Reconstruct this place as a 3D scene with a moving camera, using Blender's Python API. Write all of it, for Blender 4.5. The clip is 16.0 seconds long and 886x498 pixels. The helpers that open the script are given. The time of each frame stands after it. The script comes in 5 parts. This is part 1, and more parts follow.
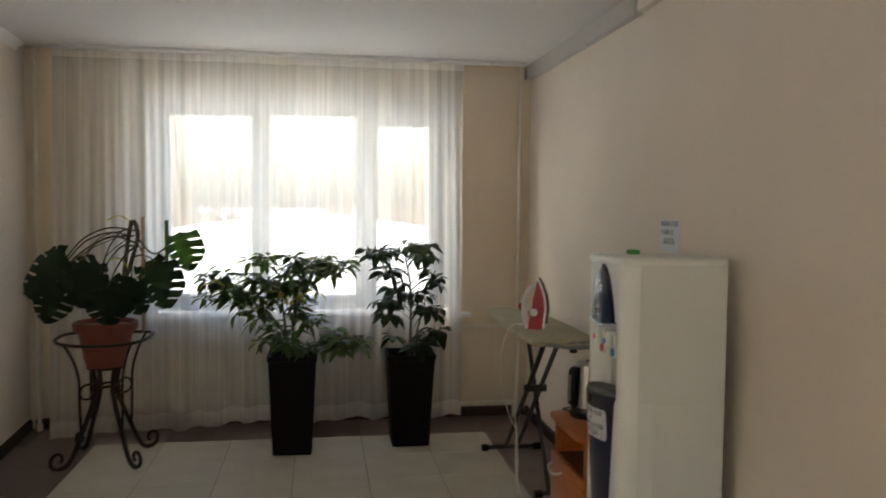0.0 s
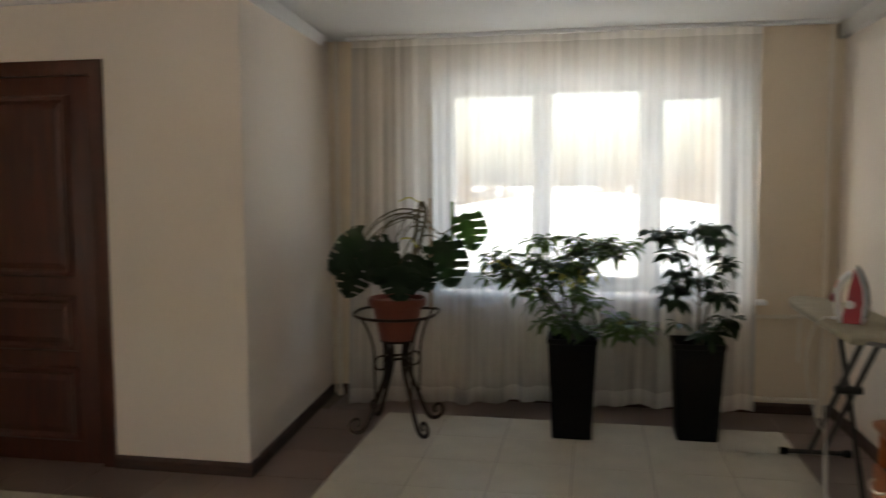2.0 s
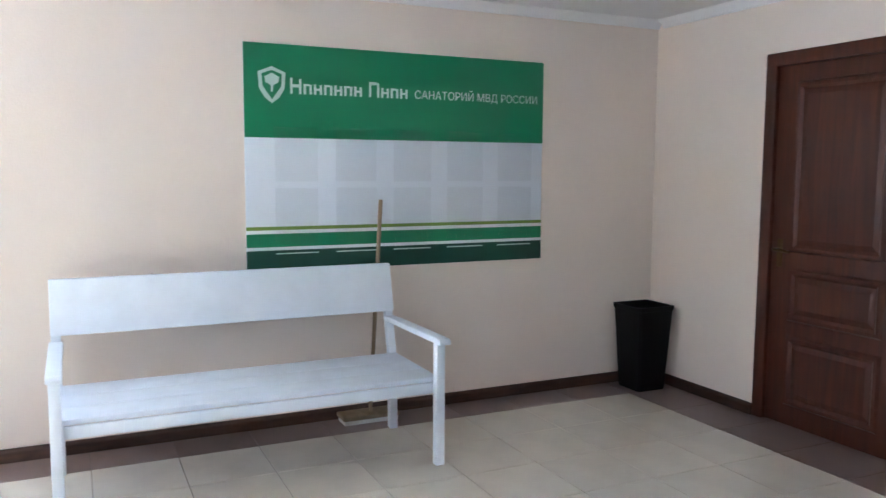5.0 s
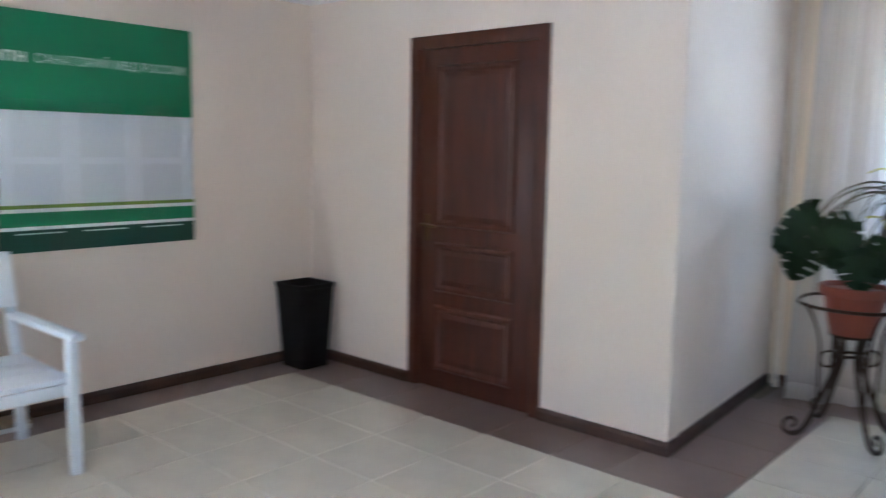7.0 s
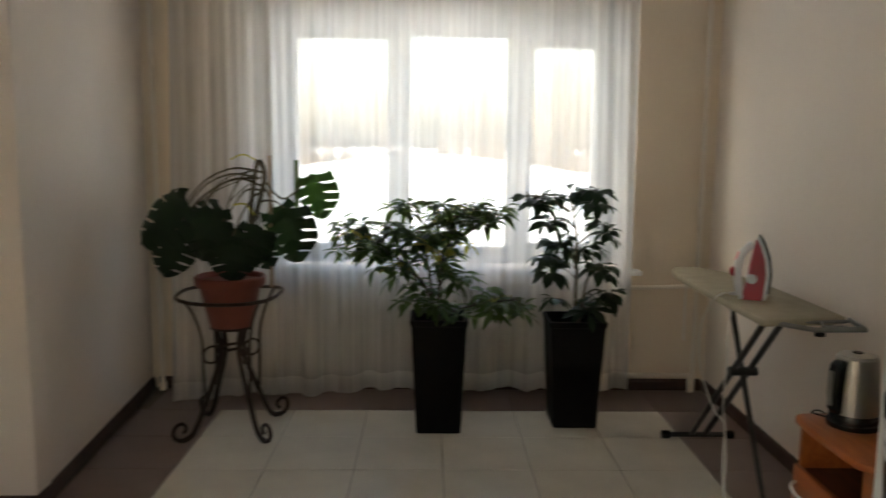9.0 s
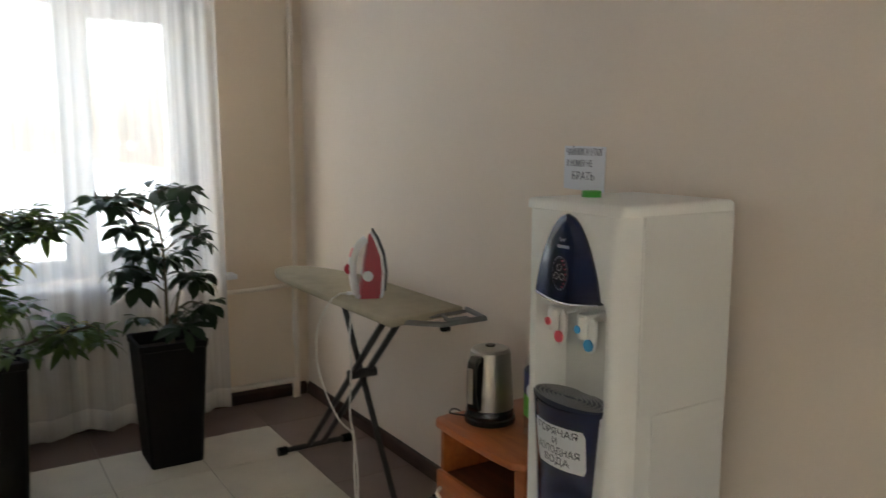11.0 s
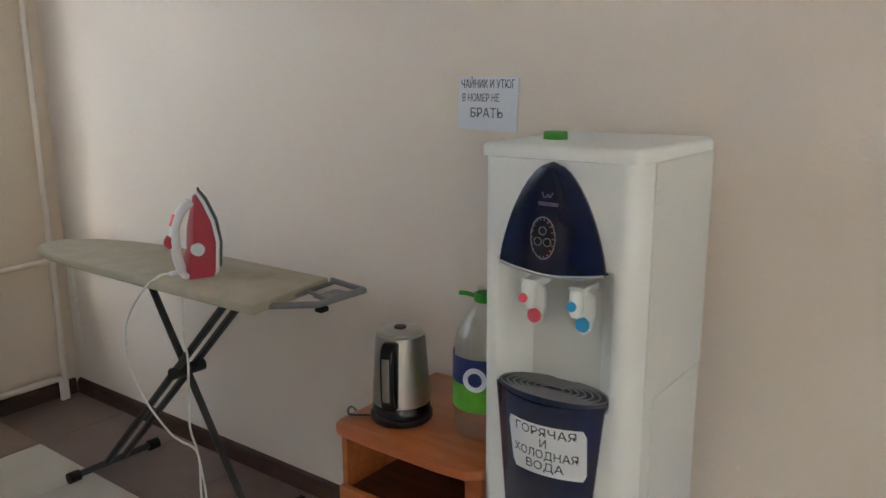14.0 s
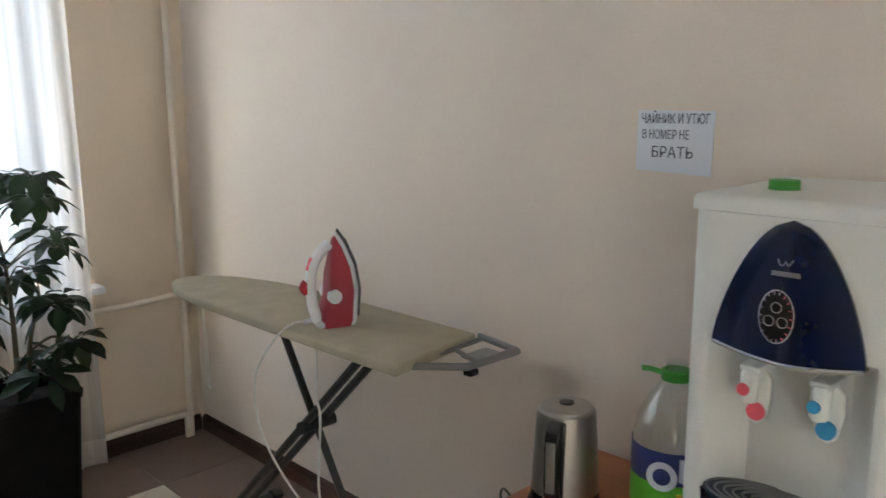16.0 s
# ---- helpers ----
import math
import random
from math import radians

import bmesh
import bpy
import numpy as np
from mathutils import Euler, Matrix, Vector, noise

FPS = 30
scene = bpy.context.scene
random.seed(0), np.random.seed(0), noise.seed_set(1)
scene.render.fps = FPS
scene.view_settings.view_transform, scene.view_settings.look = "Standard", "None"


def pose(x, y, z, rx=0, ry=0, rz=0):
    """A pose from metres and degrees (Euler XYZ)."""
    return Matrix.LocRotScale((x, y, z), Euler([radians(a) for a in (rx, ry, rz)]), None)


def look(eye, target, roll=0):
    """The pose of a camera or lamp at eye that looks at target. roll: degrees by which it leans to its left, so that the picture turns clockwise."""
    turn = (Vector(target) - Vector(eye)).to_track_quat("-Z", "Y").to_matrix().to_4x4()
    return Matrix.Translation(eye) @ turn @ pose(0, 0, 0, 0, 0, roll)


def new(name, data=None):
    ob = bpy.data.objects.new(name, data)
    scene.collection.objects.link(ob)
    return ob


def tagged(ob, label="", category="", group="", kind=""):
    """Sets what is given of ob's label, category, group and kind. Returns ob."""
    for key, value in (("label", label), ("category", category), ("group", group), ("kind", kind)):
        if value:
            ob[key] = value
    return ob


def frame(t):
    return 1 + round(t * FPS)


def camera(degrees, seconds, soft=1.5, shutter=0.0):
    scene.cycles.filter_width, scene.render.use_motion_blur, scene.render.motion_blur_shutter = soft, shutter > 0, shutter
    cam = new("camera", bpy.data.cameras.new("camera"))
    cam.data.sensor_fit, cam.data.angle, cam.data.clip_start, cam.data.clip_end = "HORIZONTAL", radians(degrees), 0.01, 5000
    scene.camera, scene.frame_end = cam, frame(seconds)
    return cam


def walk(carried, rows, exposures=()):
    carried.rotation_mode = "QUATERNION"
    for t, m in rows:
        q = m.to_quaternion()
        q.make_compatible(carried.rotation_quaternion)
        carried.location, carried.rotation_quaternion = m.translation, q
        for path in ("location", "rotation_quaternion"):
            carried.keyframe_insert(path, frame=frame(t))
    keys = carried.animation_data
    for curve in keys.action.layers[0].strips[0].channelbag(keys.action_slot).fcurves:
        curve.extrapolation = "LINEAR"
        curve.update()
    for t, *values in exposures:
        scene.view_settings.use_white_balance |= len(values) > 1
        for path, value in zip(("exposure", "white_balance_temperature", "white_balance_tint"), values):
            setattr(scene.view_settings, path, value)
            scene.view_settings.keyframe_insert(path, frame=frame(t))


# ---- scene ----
cam = camera(58.5, 16.0, soft=1.4, shutter=0.5)
PATH = [
    (0, (-1.439, -5.378, 1.46), (-1.134, -3.405, 1.353), 0.6),
    (0.5, (-1.477, -5.395, 1.461), (-1.265, -3.414, 1.29), 0.3),
    (1, (-1.477, -5.363, 1.463), (-1.371, -3.373, 1.302), 0.3),
    (1.5, (-1.479, -5.317, 1.47), (-1.576, -3.324, 1.346), -0.3),
    (2, (-1.497, -5.259, 1.473), (-1.868, -3.3, 1.307), -0.2),
    (2.5, (-1.514, -5.224, 1.415), (-2.244, -3.367, 1.286), -0.0),
    (3, (-1.55, -5.26, 1.428), (-2.573, -3.549, 1.265), 0.1),
    (3.5, (-1.533, -5.242, 1.445), (-2.812, -3.715, 1.268), 0.2),
    (4, (-1.558, -5.273, 1.44), (-3.105, -4.02, 1.252), 0.0),
    (4.2, (-1.57, -5.281, 1.435), (-3.193, -4.126, 1.252), 0.3),
    (5.25, (-1.550, -5.225, 1.445), (-3.363, -4.404, 1.240), 0.2),
    (6.3, (-1.520, -5.159, 1.454), (-3.202, -4.098, 1.240), 0.1),
    (6.5, (-1.530, -5.138, 1.453), (-3.130, -3.962, 1.215), 0.1),
    (7, (-1.555, -5.072, 1.446), (-2.878, -3.593, 1.196), 1.0),
    (7.5, (-1.668, -4.990, 1.424), (-2.608, -3.239, 1.192), 1.4),
    (8, (-1.654, -4.805, 1.456), (-2.184, -2.902, 1.142), 0.1),
    (8.5, (-1.662, -4.721, 1.46), (-1.961, -2.767, 1.154), -0.2),
    (9, (-1.655, -4.59, 1.444), (-1.62, -2.608, 1.184), 0.6),
    (9.5, (-1.641, -4.487, 1.447), (-1.401, -2.524, 1.149), 1.6),
    (10, (-1.676, -4.394, 1.441), (-1.108, -2.497, 1.161), 1.4),
    (10.2, (-1.687, -4.31, 1.439), (-0.982, -2.454, 1.198), 0.5),
    (11.25, (-1.680, -4.080, 1.440), (-0.540, -2.450, 1.130), 0.2),
    (12.3, (-1.668, -3.864, 1.441), (-0.329, -2.433, 1.039), -0.5),
    (12.5, (-1.679, -3.814, 1.434), (-0.333, -2.393, 1.023), 0.3),
    (13, (-1.72, -3.647, 1.438), (-0.264, -2.333, 1.048), 0.1),
    (13.5, (-1.749, -3.511, 1.436), (-0.205, -2.307, 1.03), -0.6),
    (14, (-1.736, -3.426, 1.425), (-0.177, -2.25, 0.992), -0.3),
    (14.5, (-1.692, -3.33, 1.427), (-0.201, -2.063, 1.015), -1.3),
    (15, (-1.65, -3.251, 1.435), (-0.171, -1.954, 1.072), -1.2),
    (15.5, (-1.617, -3.196, 1.43), (-0.175, -1.859, 1.064), -0.1),
    (16, (-1.604, -3.158, 1.434), (-0.221, -1.76, 1.071), -0.2),
]

EXPOSURES = [(0.0, 2.68, 7400, 10), (1.5, 2.65, 7400, 10), (2.0, 2.55, 7400, 10), (2.5, 2.45, 7400, 10), (3.0, 3.0, 7200, 10), (3.5, 3.75, 6200, 10), (4.0, 4.05, 5350, 10), (4.2, 4.05, 5350, 10), (6.3, 4.1, 5350, 10), (7.0, 4.1, 5350, 10), (7.5, 3.75, 5500, 10), (8.0, 2.75, 7100, 10), (8.5, 2.65, 7200, 10), (9.0, 2.65, 7400, 10), (10.0, 2.65, 7400, 10), (12.3, 3.35, 6200, 10), (16.0, 3.5, 6350, 10)]
walk(cam, [(t, look(eye, aim, lean)) for t, eye, aim, lean in PATH], EXPOSURES)

# ---- world and sun ----
world = bpy.data.worlds.new("overcast_sky")
scene.world = world
world.use_nodes = True
wn = world.node_tree
sky = wn.nodes.new("ShaderNodeTexSky")
sky.sky_type = "NISHITA"
sky.sun_disc = False
sky.sun_elevation = radians(38)
sky.sun_rotation = radians(270)
sky.dust_density = 4.0
sky.air_density = 1.0
wn.links.new(sky.outputs[0], wn.nodes["Background"].inputs[0])
wn.nodes["Background"].inputs[1].default_value = 0.11
sun = new("sun", bpy.data.lights.new("sun", "SUN"))
sun.data.energy = 1.5
sun.data.angle = radians(12)
sun.data.color = (1.0, 0.97, 0.93)
sun.matrix_world = look((-14, 0, 10), (0, 0, 0))

# ---- materials ----
def material(name, color, rough=0.5, metal=0.0, var=0.06, scale=6.0, bump=0.0, bump_scale=60.0, per_object=0.0, coat=0.0, color2=None, spec=0.5):
    m = bpy.data.materials.new(name)
    m.use_nodes = True
    nt = m.node_tree
    b = nt.nodes["Principled BSDF"]
    b.inputs["Roughness"].default_value = rough
    b.inputs["Metallic"].default_value = metal
    b.inputs["Coat Weight"].default_value = coat
    b.inputs["Specular IOR Level"].default_value = spec
    tc = nt.nodes.new("ShaderNodeTexCoord")
    n1 = nt.nodes.new("ShaderNodeTexNoise")
    n1.inputs["Scale"].default_value = scale
    n1.inputs["Detail"].default_value = 6.0
    nt.links.new(tc.outputs["Object"], n1.inputs["Vector"])
    ramp = nt.nodes.new("ShaderNodeValToRGB")
    lo = [c * (1 - var) for c in color] if color2 is None else list(color2)
    hi = [min(1.0, c * (1 + var)) for c in color] if color2 is None else list(color)
    ramp.color_ramp.elements[0].position, ramp.color_ramp.elements[1].position = 0.3, 0.7
    ramp.color_ramp.elements[0].color = (*lo, 1)
    ramp.color_ramp.elements[1].color = (*hi, 1)
    nt.links.new(n1.outputs["Fac"], ramp.inputs["Fac"])
    out = ramp.outputs["Color"]
    if per_object:
        info = nt.nodes.new("ShaderNodeObjectInfo")
        mr = nt.nodes.new("ShaderNodeMapRange")
        mr.inputs["To Min"].default_value, mr.inputs["To Max"].default_value = 1 - per_object, 1 + per_object
        nt.links.new(info.outputs["Random"], mr.inputs["Value"])
        hs = nt.nodes.new("ShaderNodeHueSaturation")
        nt.links.new(mr.outputs["Result"], hs.inputs["Value"])
        nt.links.new(out, hs.inputs["Color"])
        out = hs.outputs["Color"]
    nt.links.new(out, b.inputs["Base Color"])
    n2 = nt.nodes.new("ShaderNodeTexNoise")
    n2.inputs["Scale"].default_value = bump_scale
    n2.inputs["Detail"].default_value = 4.0
    nt.links.new(tc.outputs["Object"], n2.inputs["Vector"])
    mr2 = nt.nodes.new("ShaderNodeMapRange")
    mr2.inputs["To Min"].default_value, mr2.inputs["To Max"].default_value = max(0.02, rough - 0.06), min(1.0, rough + 0.06)
    nt.links.new(n1.outputs["Fac"], mr2.inputs["Value"])
    nt.links.new(mr2.outputs["Result"], b.inputs["Roughness"])
    if bump:
        bp = nt.nodes.new("ShaderNodeBump")
        bp.inputs["Strength"].default_value = bump
        bp.inputs["Distance"].default_value = 0.004
        nt.links.new(n2.outputs["Fac"], bp.inputs["Height"])
        nt.links.new(bp.outputs["Normal"], b.inputs["Normal"])
    return m


def wood(name, dark, light, axis=(14, 1.2, 14), rough=0.4, coat=0.2):
    m = material(name, light, rough, var=0.1, bump=0.08, bump_scale=90, coat=coat)
    nt = m.node_tree
    b = nt.nodes["Principled BSDF"]
    tc = nt.nodes.new("ShaderNodeTexCoord")
    mp = nt.nodes.new("ShaderNodeMapping")
    mp.inputs["Scale"].default_value = axis
    ns = nt.nodes.new("ShaderNodeTexNoise")
    ns.inputs["Scale"].default_value = 2.2
    ns.inputs["Detail"].default_value = 8.0
    ns.inputs["Distortion"].default_value = 0.7
    rp = nt.nodes.new("ShaderNodeValToRGB")
    rp.color_ramp.elements[0].position, rp.color_ramp.elements[1].position = 0.28, 0.72
    rp.color_ramp.elements[0].color, rp.color_ramp.elements[1].color = (*dark, 1), (*light, 1)
    nt.links.new(tc.outputs["Object"], mp.inputs["Vector"])
    nt.links.new(mp.outputs["Vector"], ns.inputs["Vector"])
    nt.links.new(ns.outputs["Fac"], rp.inputs["Fac"])
    nt.links.new(rp.outputs["Color"], b.inputs["Base Color"])
    return m


def glassy(name, color=(1, 1, 1), opacity=0.1, rough=0.03):
    """Thin clear sheet: mostly see-through, with a glossy film."""
    m = bpy.data.materials.new(name)
    m.use_nodes = True
    nt = m.node_tree
    out = nt.nodes["Material Output"]
    nt.nodes.remove(nt.nodes["Principled BSDF"])
    tr = nt.nodes.new("ShaderNodeBsdfTransparent")
    tr.inputs[0].default_value = (*color, 1)
    gl = nt.nodes.new("ShaderNodeBsdfGlossy")
    gl.inputs["Roughness"].default_value = rough
    mx = nt.nodes.new("ShaderNodeMixShader")
    mx.inputs[0].default_value = opacity
    nt.links.new(tr.outputs[0], mx.inputs[1])
    nt.links.new(gl.outputs[0], mx.inputs[2])
    nt.links.new(mx.outputs[0], out.inputs[0])
    return m


def sheer(name, color, fac):
    """Woven voile: part holes, part thread that scatters light through."""
    m = bpy.data.materials.new(name)
    m.use_nodes = True
    nt = m.node_tree
    out = nt.nodes["Material Output"]
    nt.nodes.remove(nt.nodes["Principled BSDF"])
    tr = nt.nodes.new("ShaderNodeBsdfTransparent")
    di = nt.nodes.new("ShaderNodeBsdfDiffuse")
    tl = nt.nodes.new("ShaderNodeBsdfTranslucent")
    for n in (di, tl):
        n.inputs[0].default_value = (*color, 1)
    m1 = nt.nodes.new("ShaderNodeMixShader")
    m1.inputs[0].default_value = 0.74
    nt.links.new(di.outputs[0], m1.inputs[1])
    nt.links.new(tl.outputs[0], m1.inputs[2])
    m2 = nt.nodes.new("ShaderNodeMixShader")
    # Streaks along the drop put the darker look of folds into the opacity.
    tc = nt.nodes.new("ShaderNodeTexCoord")
    mp = nt.nodes.new("ShaderNodeMapping")
    mp.inputs["Scale"].default_value = (55, 0, 0.35)
    ns = nt.nodes.new("ShaderNodeTexNoise")
    ns.inputs["Scale"].default_value = 1.0
    mr = nt.nodes.new("ShaderNodeMapRange")
    mr.inputs["From Min"].default_value, mr.inputs["From Max"].default_value = 0.3, 0.7
    mr.inputs["To Min"].default_value, mr.inputs["To Max"].default_value = fac - 0.07, fac + 0.07
    nt.links.new(tc.outputs["Object"], mp.inputs["Vector"])
    nt.links.new(mp.outputs["Vector"], ns.inputs["Vector"])
    nt.links.new(ns.outputs["Fac"], mr.inputs["Value"])
    nt.links.new(mr.outputs["Result"], m2.inputs[0])
    nt.links.new(tr.outputs[0], m2.inputs[1])
    nt.links.new(m1.outputs[0], m2.inputs[2])
    nt.links.new(m2.outputs[0], out.inputs[0])
    return m


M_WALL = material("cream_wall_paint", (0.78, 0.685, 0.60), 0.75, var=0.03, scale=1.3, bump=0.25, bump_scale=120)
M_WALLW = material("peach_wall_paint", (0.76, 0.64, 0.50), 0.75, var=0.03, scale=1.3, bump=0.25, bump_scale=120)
M_CEIL = material("ceiling_whitewash", (0.78, 0.77, 0.76), 0.8, var=0.02, scale=1.0, bump=0.1, bump_scale=80)
M_TILE = material("cream_floor_tile", (0.66, 0.60, 0.50), 0.22, var=0.05, scale=5, bump=0.03, bump_scale=30, per_object=0.02)
M_BORDER = material("brown_floor_tile", (0.21, 0.145, 0.122), 0.30, var=0.09, scale=8, bump=0.05, bump_scale=40, per_object=0.05)
M_GROUT = material("dark_grout", (0.22, 0.19, 0.155), 0.9, scale=20)
M_BASE = wood("baseboard_wood", (0.035, 0.015, 0.009), (0.075, 0.032, 0.018), (3, 3, 20), 0.5, 0.0)
M_DOOR = wood("door_mahogany", (0.042, 0.009, 0.003), (0.088, 0.020, 0.007), (12, 12, 0.9), 0.45, 0.03)
M_CAB = wood("cabinet_cherry_laminate", (0.34, 0.085, 0.02), (0.52, 0.15, 0.04), (14, 2.0, 14), 0.32, 0.25)
# Cherry laminate cut to a third: shade of recess and plinth in the colour.
M_CABSHADE = wood("cabinet_shaded_laminate", (0.10, 0.03, 0.012), (0.17, 0.05, 0.02), (14, 2.0, 14), 0.5, 0.0)
M_PVC = material("white_window_plastic", (0.82, 0.83, 0.84), 0.3, var=0.015, scale=3)
M_PIPE = material("cream_pipe_paint", (0.76, 0.68, 0.58), 0.35, var=0.03, scale=9, bump=0.06)
M_WHITEBOX = material("grey_white_trunking", (0.58, 0.56, 0.53), 0.5, var=0.03, scale=4)
M_ENDSHADE = material("open_end_shade", (0.02, 0.018, 0.015), 0.9)
M_RAD = material("radiator_enamel", (0.74, 0.71, 0.64), 0.4, var=0.04, scale=8, bump=0.05)
M_SHEER = sheer("white_voile", (0.955, 0.945, 0.93), 0.55)
M_HEM = sheer("white_voile_hem", (0.965, 0.955, 0.94), 0.75)
M_GLASS = glassy("window_glass", (0.95, 0.98, 0.97), 0.05)
M_POT = material("black_plastic_planter", (0.008, 0.006, 0.006), 0.6, var=0.15, scale=30, bump=0.15, bump_scale=160, spec=0.1)
M_SOIL = material("potting_soil", (0.035, 0.022, 0.014), 0.95, var=0.4, scale=40, bump=1.0, bump_scale=70)
M_TERRA = material("terracotta_plastic", (0.19, 0.046, 0.026), 0.5, var=0.08, scale=9, bump=0.05)
M_IRON = material("bronzed_wrought_iron", (0.035, 0.02, 0.013), 0.42, metal=0.55, var=0.3, scale=30, bump=0.3, bump_scale=140)
def let_light_through(m, share, tint):
    nt = m.node_tree
    out = nt.nodes["Material Output"]
    tl = nt.nodes.new("ShaderNodeBsdfTranslucent")
    tl.inputs[0].default_value = (*tint, 1)
    mx = nt.nodes.new("ShaderNodeMixShader")
    mx.inputs[0].default_value = share
    nt.links.new(nt.nodes["Principled BSDF"].outputs[0], mx.inputs[1])
    nt.links.new(tl.outputs[0], mx.inputs[2])
    nt.links.new(mx.outputs[0], out.inputs[0])


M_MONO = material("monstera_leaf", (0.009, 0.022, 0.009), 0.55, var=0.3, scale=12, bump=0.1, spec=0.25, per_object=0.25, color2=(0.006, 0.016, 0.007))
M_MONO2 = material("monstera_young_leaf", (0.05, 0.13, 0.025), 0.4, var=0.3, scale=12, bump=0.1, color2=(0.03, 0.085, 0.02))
M_LEAF1 = material("umbrella_plant_leaf", (0.06, 0.105, 0.028), 0.38, scale=10, per_object=0.35, color2=(0.03, 0.062, 0.02))
M_LEAF2 = material("schefflera_leaf", (0.022, 0.045, 0.018), 0.42, spec=0.3, scale=10, per_object=0.3, color2=(0.014, 0.03, 0.014))
M_YELLOW = material("yellowing_leaf", (0.38, 0.33, 0.05), 0.5, scale=10, per_object=0.2, color2=(0.16, 0.19, 0.03))
let_light_through(M_MONO, 0.15, (0.05, 0.12, 0.02))
let_light_through(M_MONO2, 0.3, (0.07, 0.17, 0.025))
let_light_through(M_LEAF1, 0.3, (0.16, 0.26, 0.04))
let_light_through(M_LEAF2, 0.12, (0.05, 0.11, 0.02))
let_light_through(M_YELLOW, 0.4, (0.5, 0.45, 0.05))
M_STEM = material("brown_plant_stem", (0.09, 0.075, 0.04), 0.7, var=0.25, scale=25, bump=0.4)
M_BARK = material("tree_bark", (0.16, 0.12, 0.09), 0.9, var=0.3, scale=8, bump=0.8)
M_SNOW = material("snow", (0.88, 0.90, 0.93), 0.7, var=0.03, scale=0.6, bump=0.3, bump_scale=6)
M_HEDGE = material("ochre_twigs", (0.30, 0.21, 0.12), 0.9, var=0.3, scale=4)
M_COOLW = material("cooler_white_plastic", (0.83, 0.83, 0.80), 0.32, var=0.015, scale=3)
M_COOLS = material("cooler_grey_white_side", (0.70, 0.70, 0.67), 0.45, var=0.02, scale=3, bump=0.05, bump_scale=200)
M_NAVY = material("navy_gloss_plastic", (0.004, 0.010, 0.045), 0.16, var=0.05, scale=5, coat=0.4)
M_NAVYD = material("dark_drip_grid", (0.018, 0.024, 0.045), 0.4)
M_CHROME = material("bright_chrome", (0.75, 0.76, 0.78), 0.15, metal=1.0, var=0.02)
M_STEEL = material("brushed_steel", (0.40, 0.375, 0.34), 0.33, metal=1.0, var=0.05, scale=20, bump=0.04, bump_scale=200)
M_BLACK = material("black_plastic", (0.012, 0.012, 0.013), 0.25, var=0.1)
M_PINK = material("pink_plastic", (0.85, 0.13, 0.18), 0.35)
M_SKYBLUE = material("light_blue_plastic", (0.06, 0.38, 0.70), 0.35)
M_GREEN = material("green_cap_plastic", (0.05, 0.33, 0.03), 0.4)
M_PAPER = material("white_paper", (0.74, 0.77, 0.84), 0.8, var=0.02)
M_INK = material("dark_ink", (0.02, 0.022, 0.04), 0.7)
M_PEN = material("pen_strokes", (0.10, 0.11, 0.17), 0.7)
M_STICK = material("white_sticker", (0.8, 0.81, 0.83), 0.4, var=0.01)
M_BOARD = material("beige_board_cover", (0.44, 0.385, 0.28), 0.9, var=0.08, scale=14, bump=0.4, bump_scale=220)
M_LEG = material("dark_grey_leg_paint", (0.055, 0.05, 0.047), 0.4, metal=0.4, var=0.15, scale=14)
M_GREYP = material("grey_metal_rest", (0.23, 0.225, 0.22), 0.45, metal=0.3, var=0.1, scale=14)
M_IRONR = material("crimson_plastic", (0.38, 0.010, 0.030), 0.38, var=0.08, coat=0.05)
M_IRONW = material("white_iron_plastic", (0.78, 0.78, 0.80), 0.3, var=0.02)
M_SOLE = material("iron_soleplate", (0.12, 0.13, 0.14), 0.25, metal=0.8)
M_CORD = material("white_cord", (0.72, 0.69, 0.63), 0.7, var=0.08, scale=60, bump=0.5, bump_scale=300)
M_PET = glassy("clear_bottle_plastic", (0.93, 0.97, 0.95), 0.14, 0.05)
M_LABB = material("label_navy", (0.02, 0.03, 0.16), 0.4)
M_LABG = material("label_green", (0.13, 0.50, 0.04), 0.4, var=0.15, scale=30)
M_LABY = material("label_yellow", (0.75, 0.62, 0.04), 0.4)
M_LABW = material("label_white", (0.75, 0.78, 0.85), 0.4)
M_BENCH = material("white_bench_paint", (0.77, 0.82, 0.88), 0.4, var=0.04, scale=7, bump=0.12, bump_scale=50)
M_PGREEN = material("poster_green", (0.012, 0.20, 0.082), 0.35, var=0.03, scale=3)
M_PDARK = material("poster_dark_green", (0.006, 0.055, 0.035), 0.35)
M_POLIVE = material("poster_olive", (0.16, 0.26, 0.03), 0.4)
M_PWHITE = material("poster_white", (0.72, 0.77, 0.84), 0.35, var=0.02, scale=3)
M_PTEXT = material("poster_lettering", (0.62, 0.72, 0.66), 0.4)
M_POCKET = glassy("clear_pocket", (0.975, 0.98, 0.98), 0.015, 0.12)
M_STICKW = wood("broom_handle_wood", (0.22, 0.15, 0.09), (0.36, 0.26, 0.17), (10, 10, 1), 0.6, 0)
M_HANDLE = material("brass_handle", (0.12, 0.08, 0.04), 0.3, metal=0.9)
M_HANDLEW = material("satin_pull", (0.70, 0.60, 0.48), 0.3, metal=0.6)


# ---- mesh helpers ----
def finish(name, bm, mat, smooth=True):
    bmesh.ops.recalc_face_normals(bm, faces=bm.faces)
    me = bpy.data.meshes.new(name)
    bm.to_mesh(me)
    bm.free()
    me.materials.append(mat)
    if smooth:
        me.shade_smooth()
        me.set_sharp_from_angle(angle=radians(38))
    return me


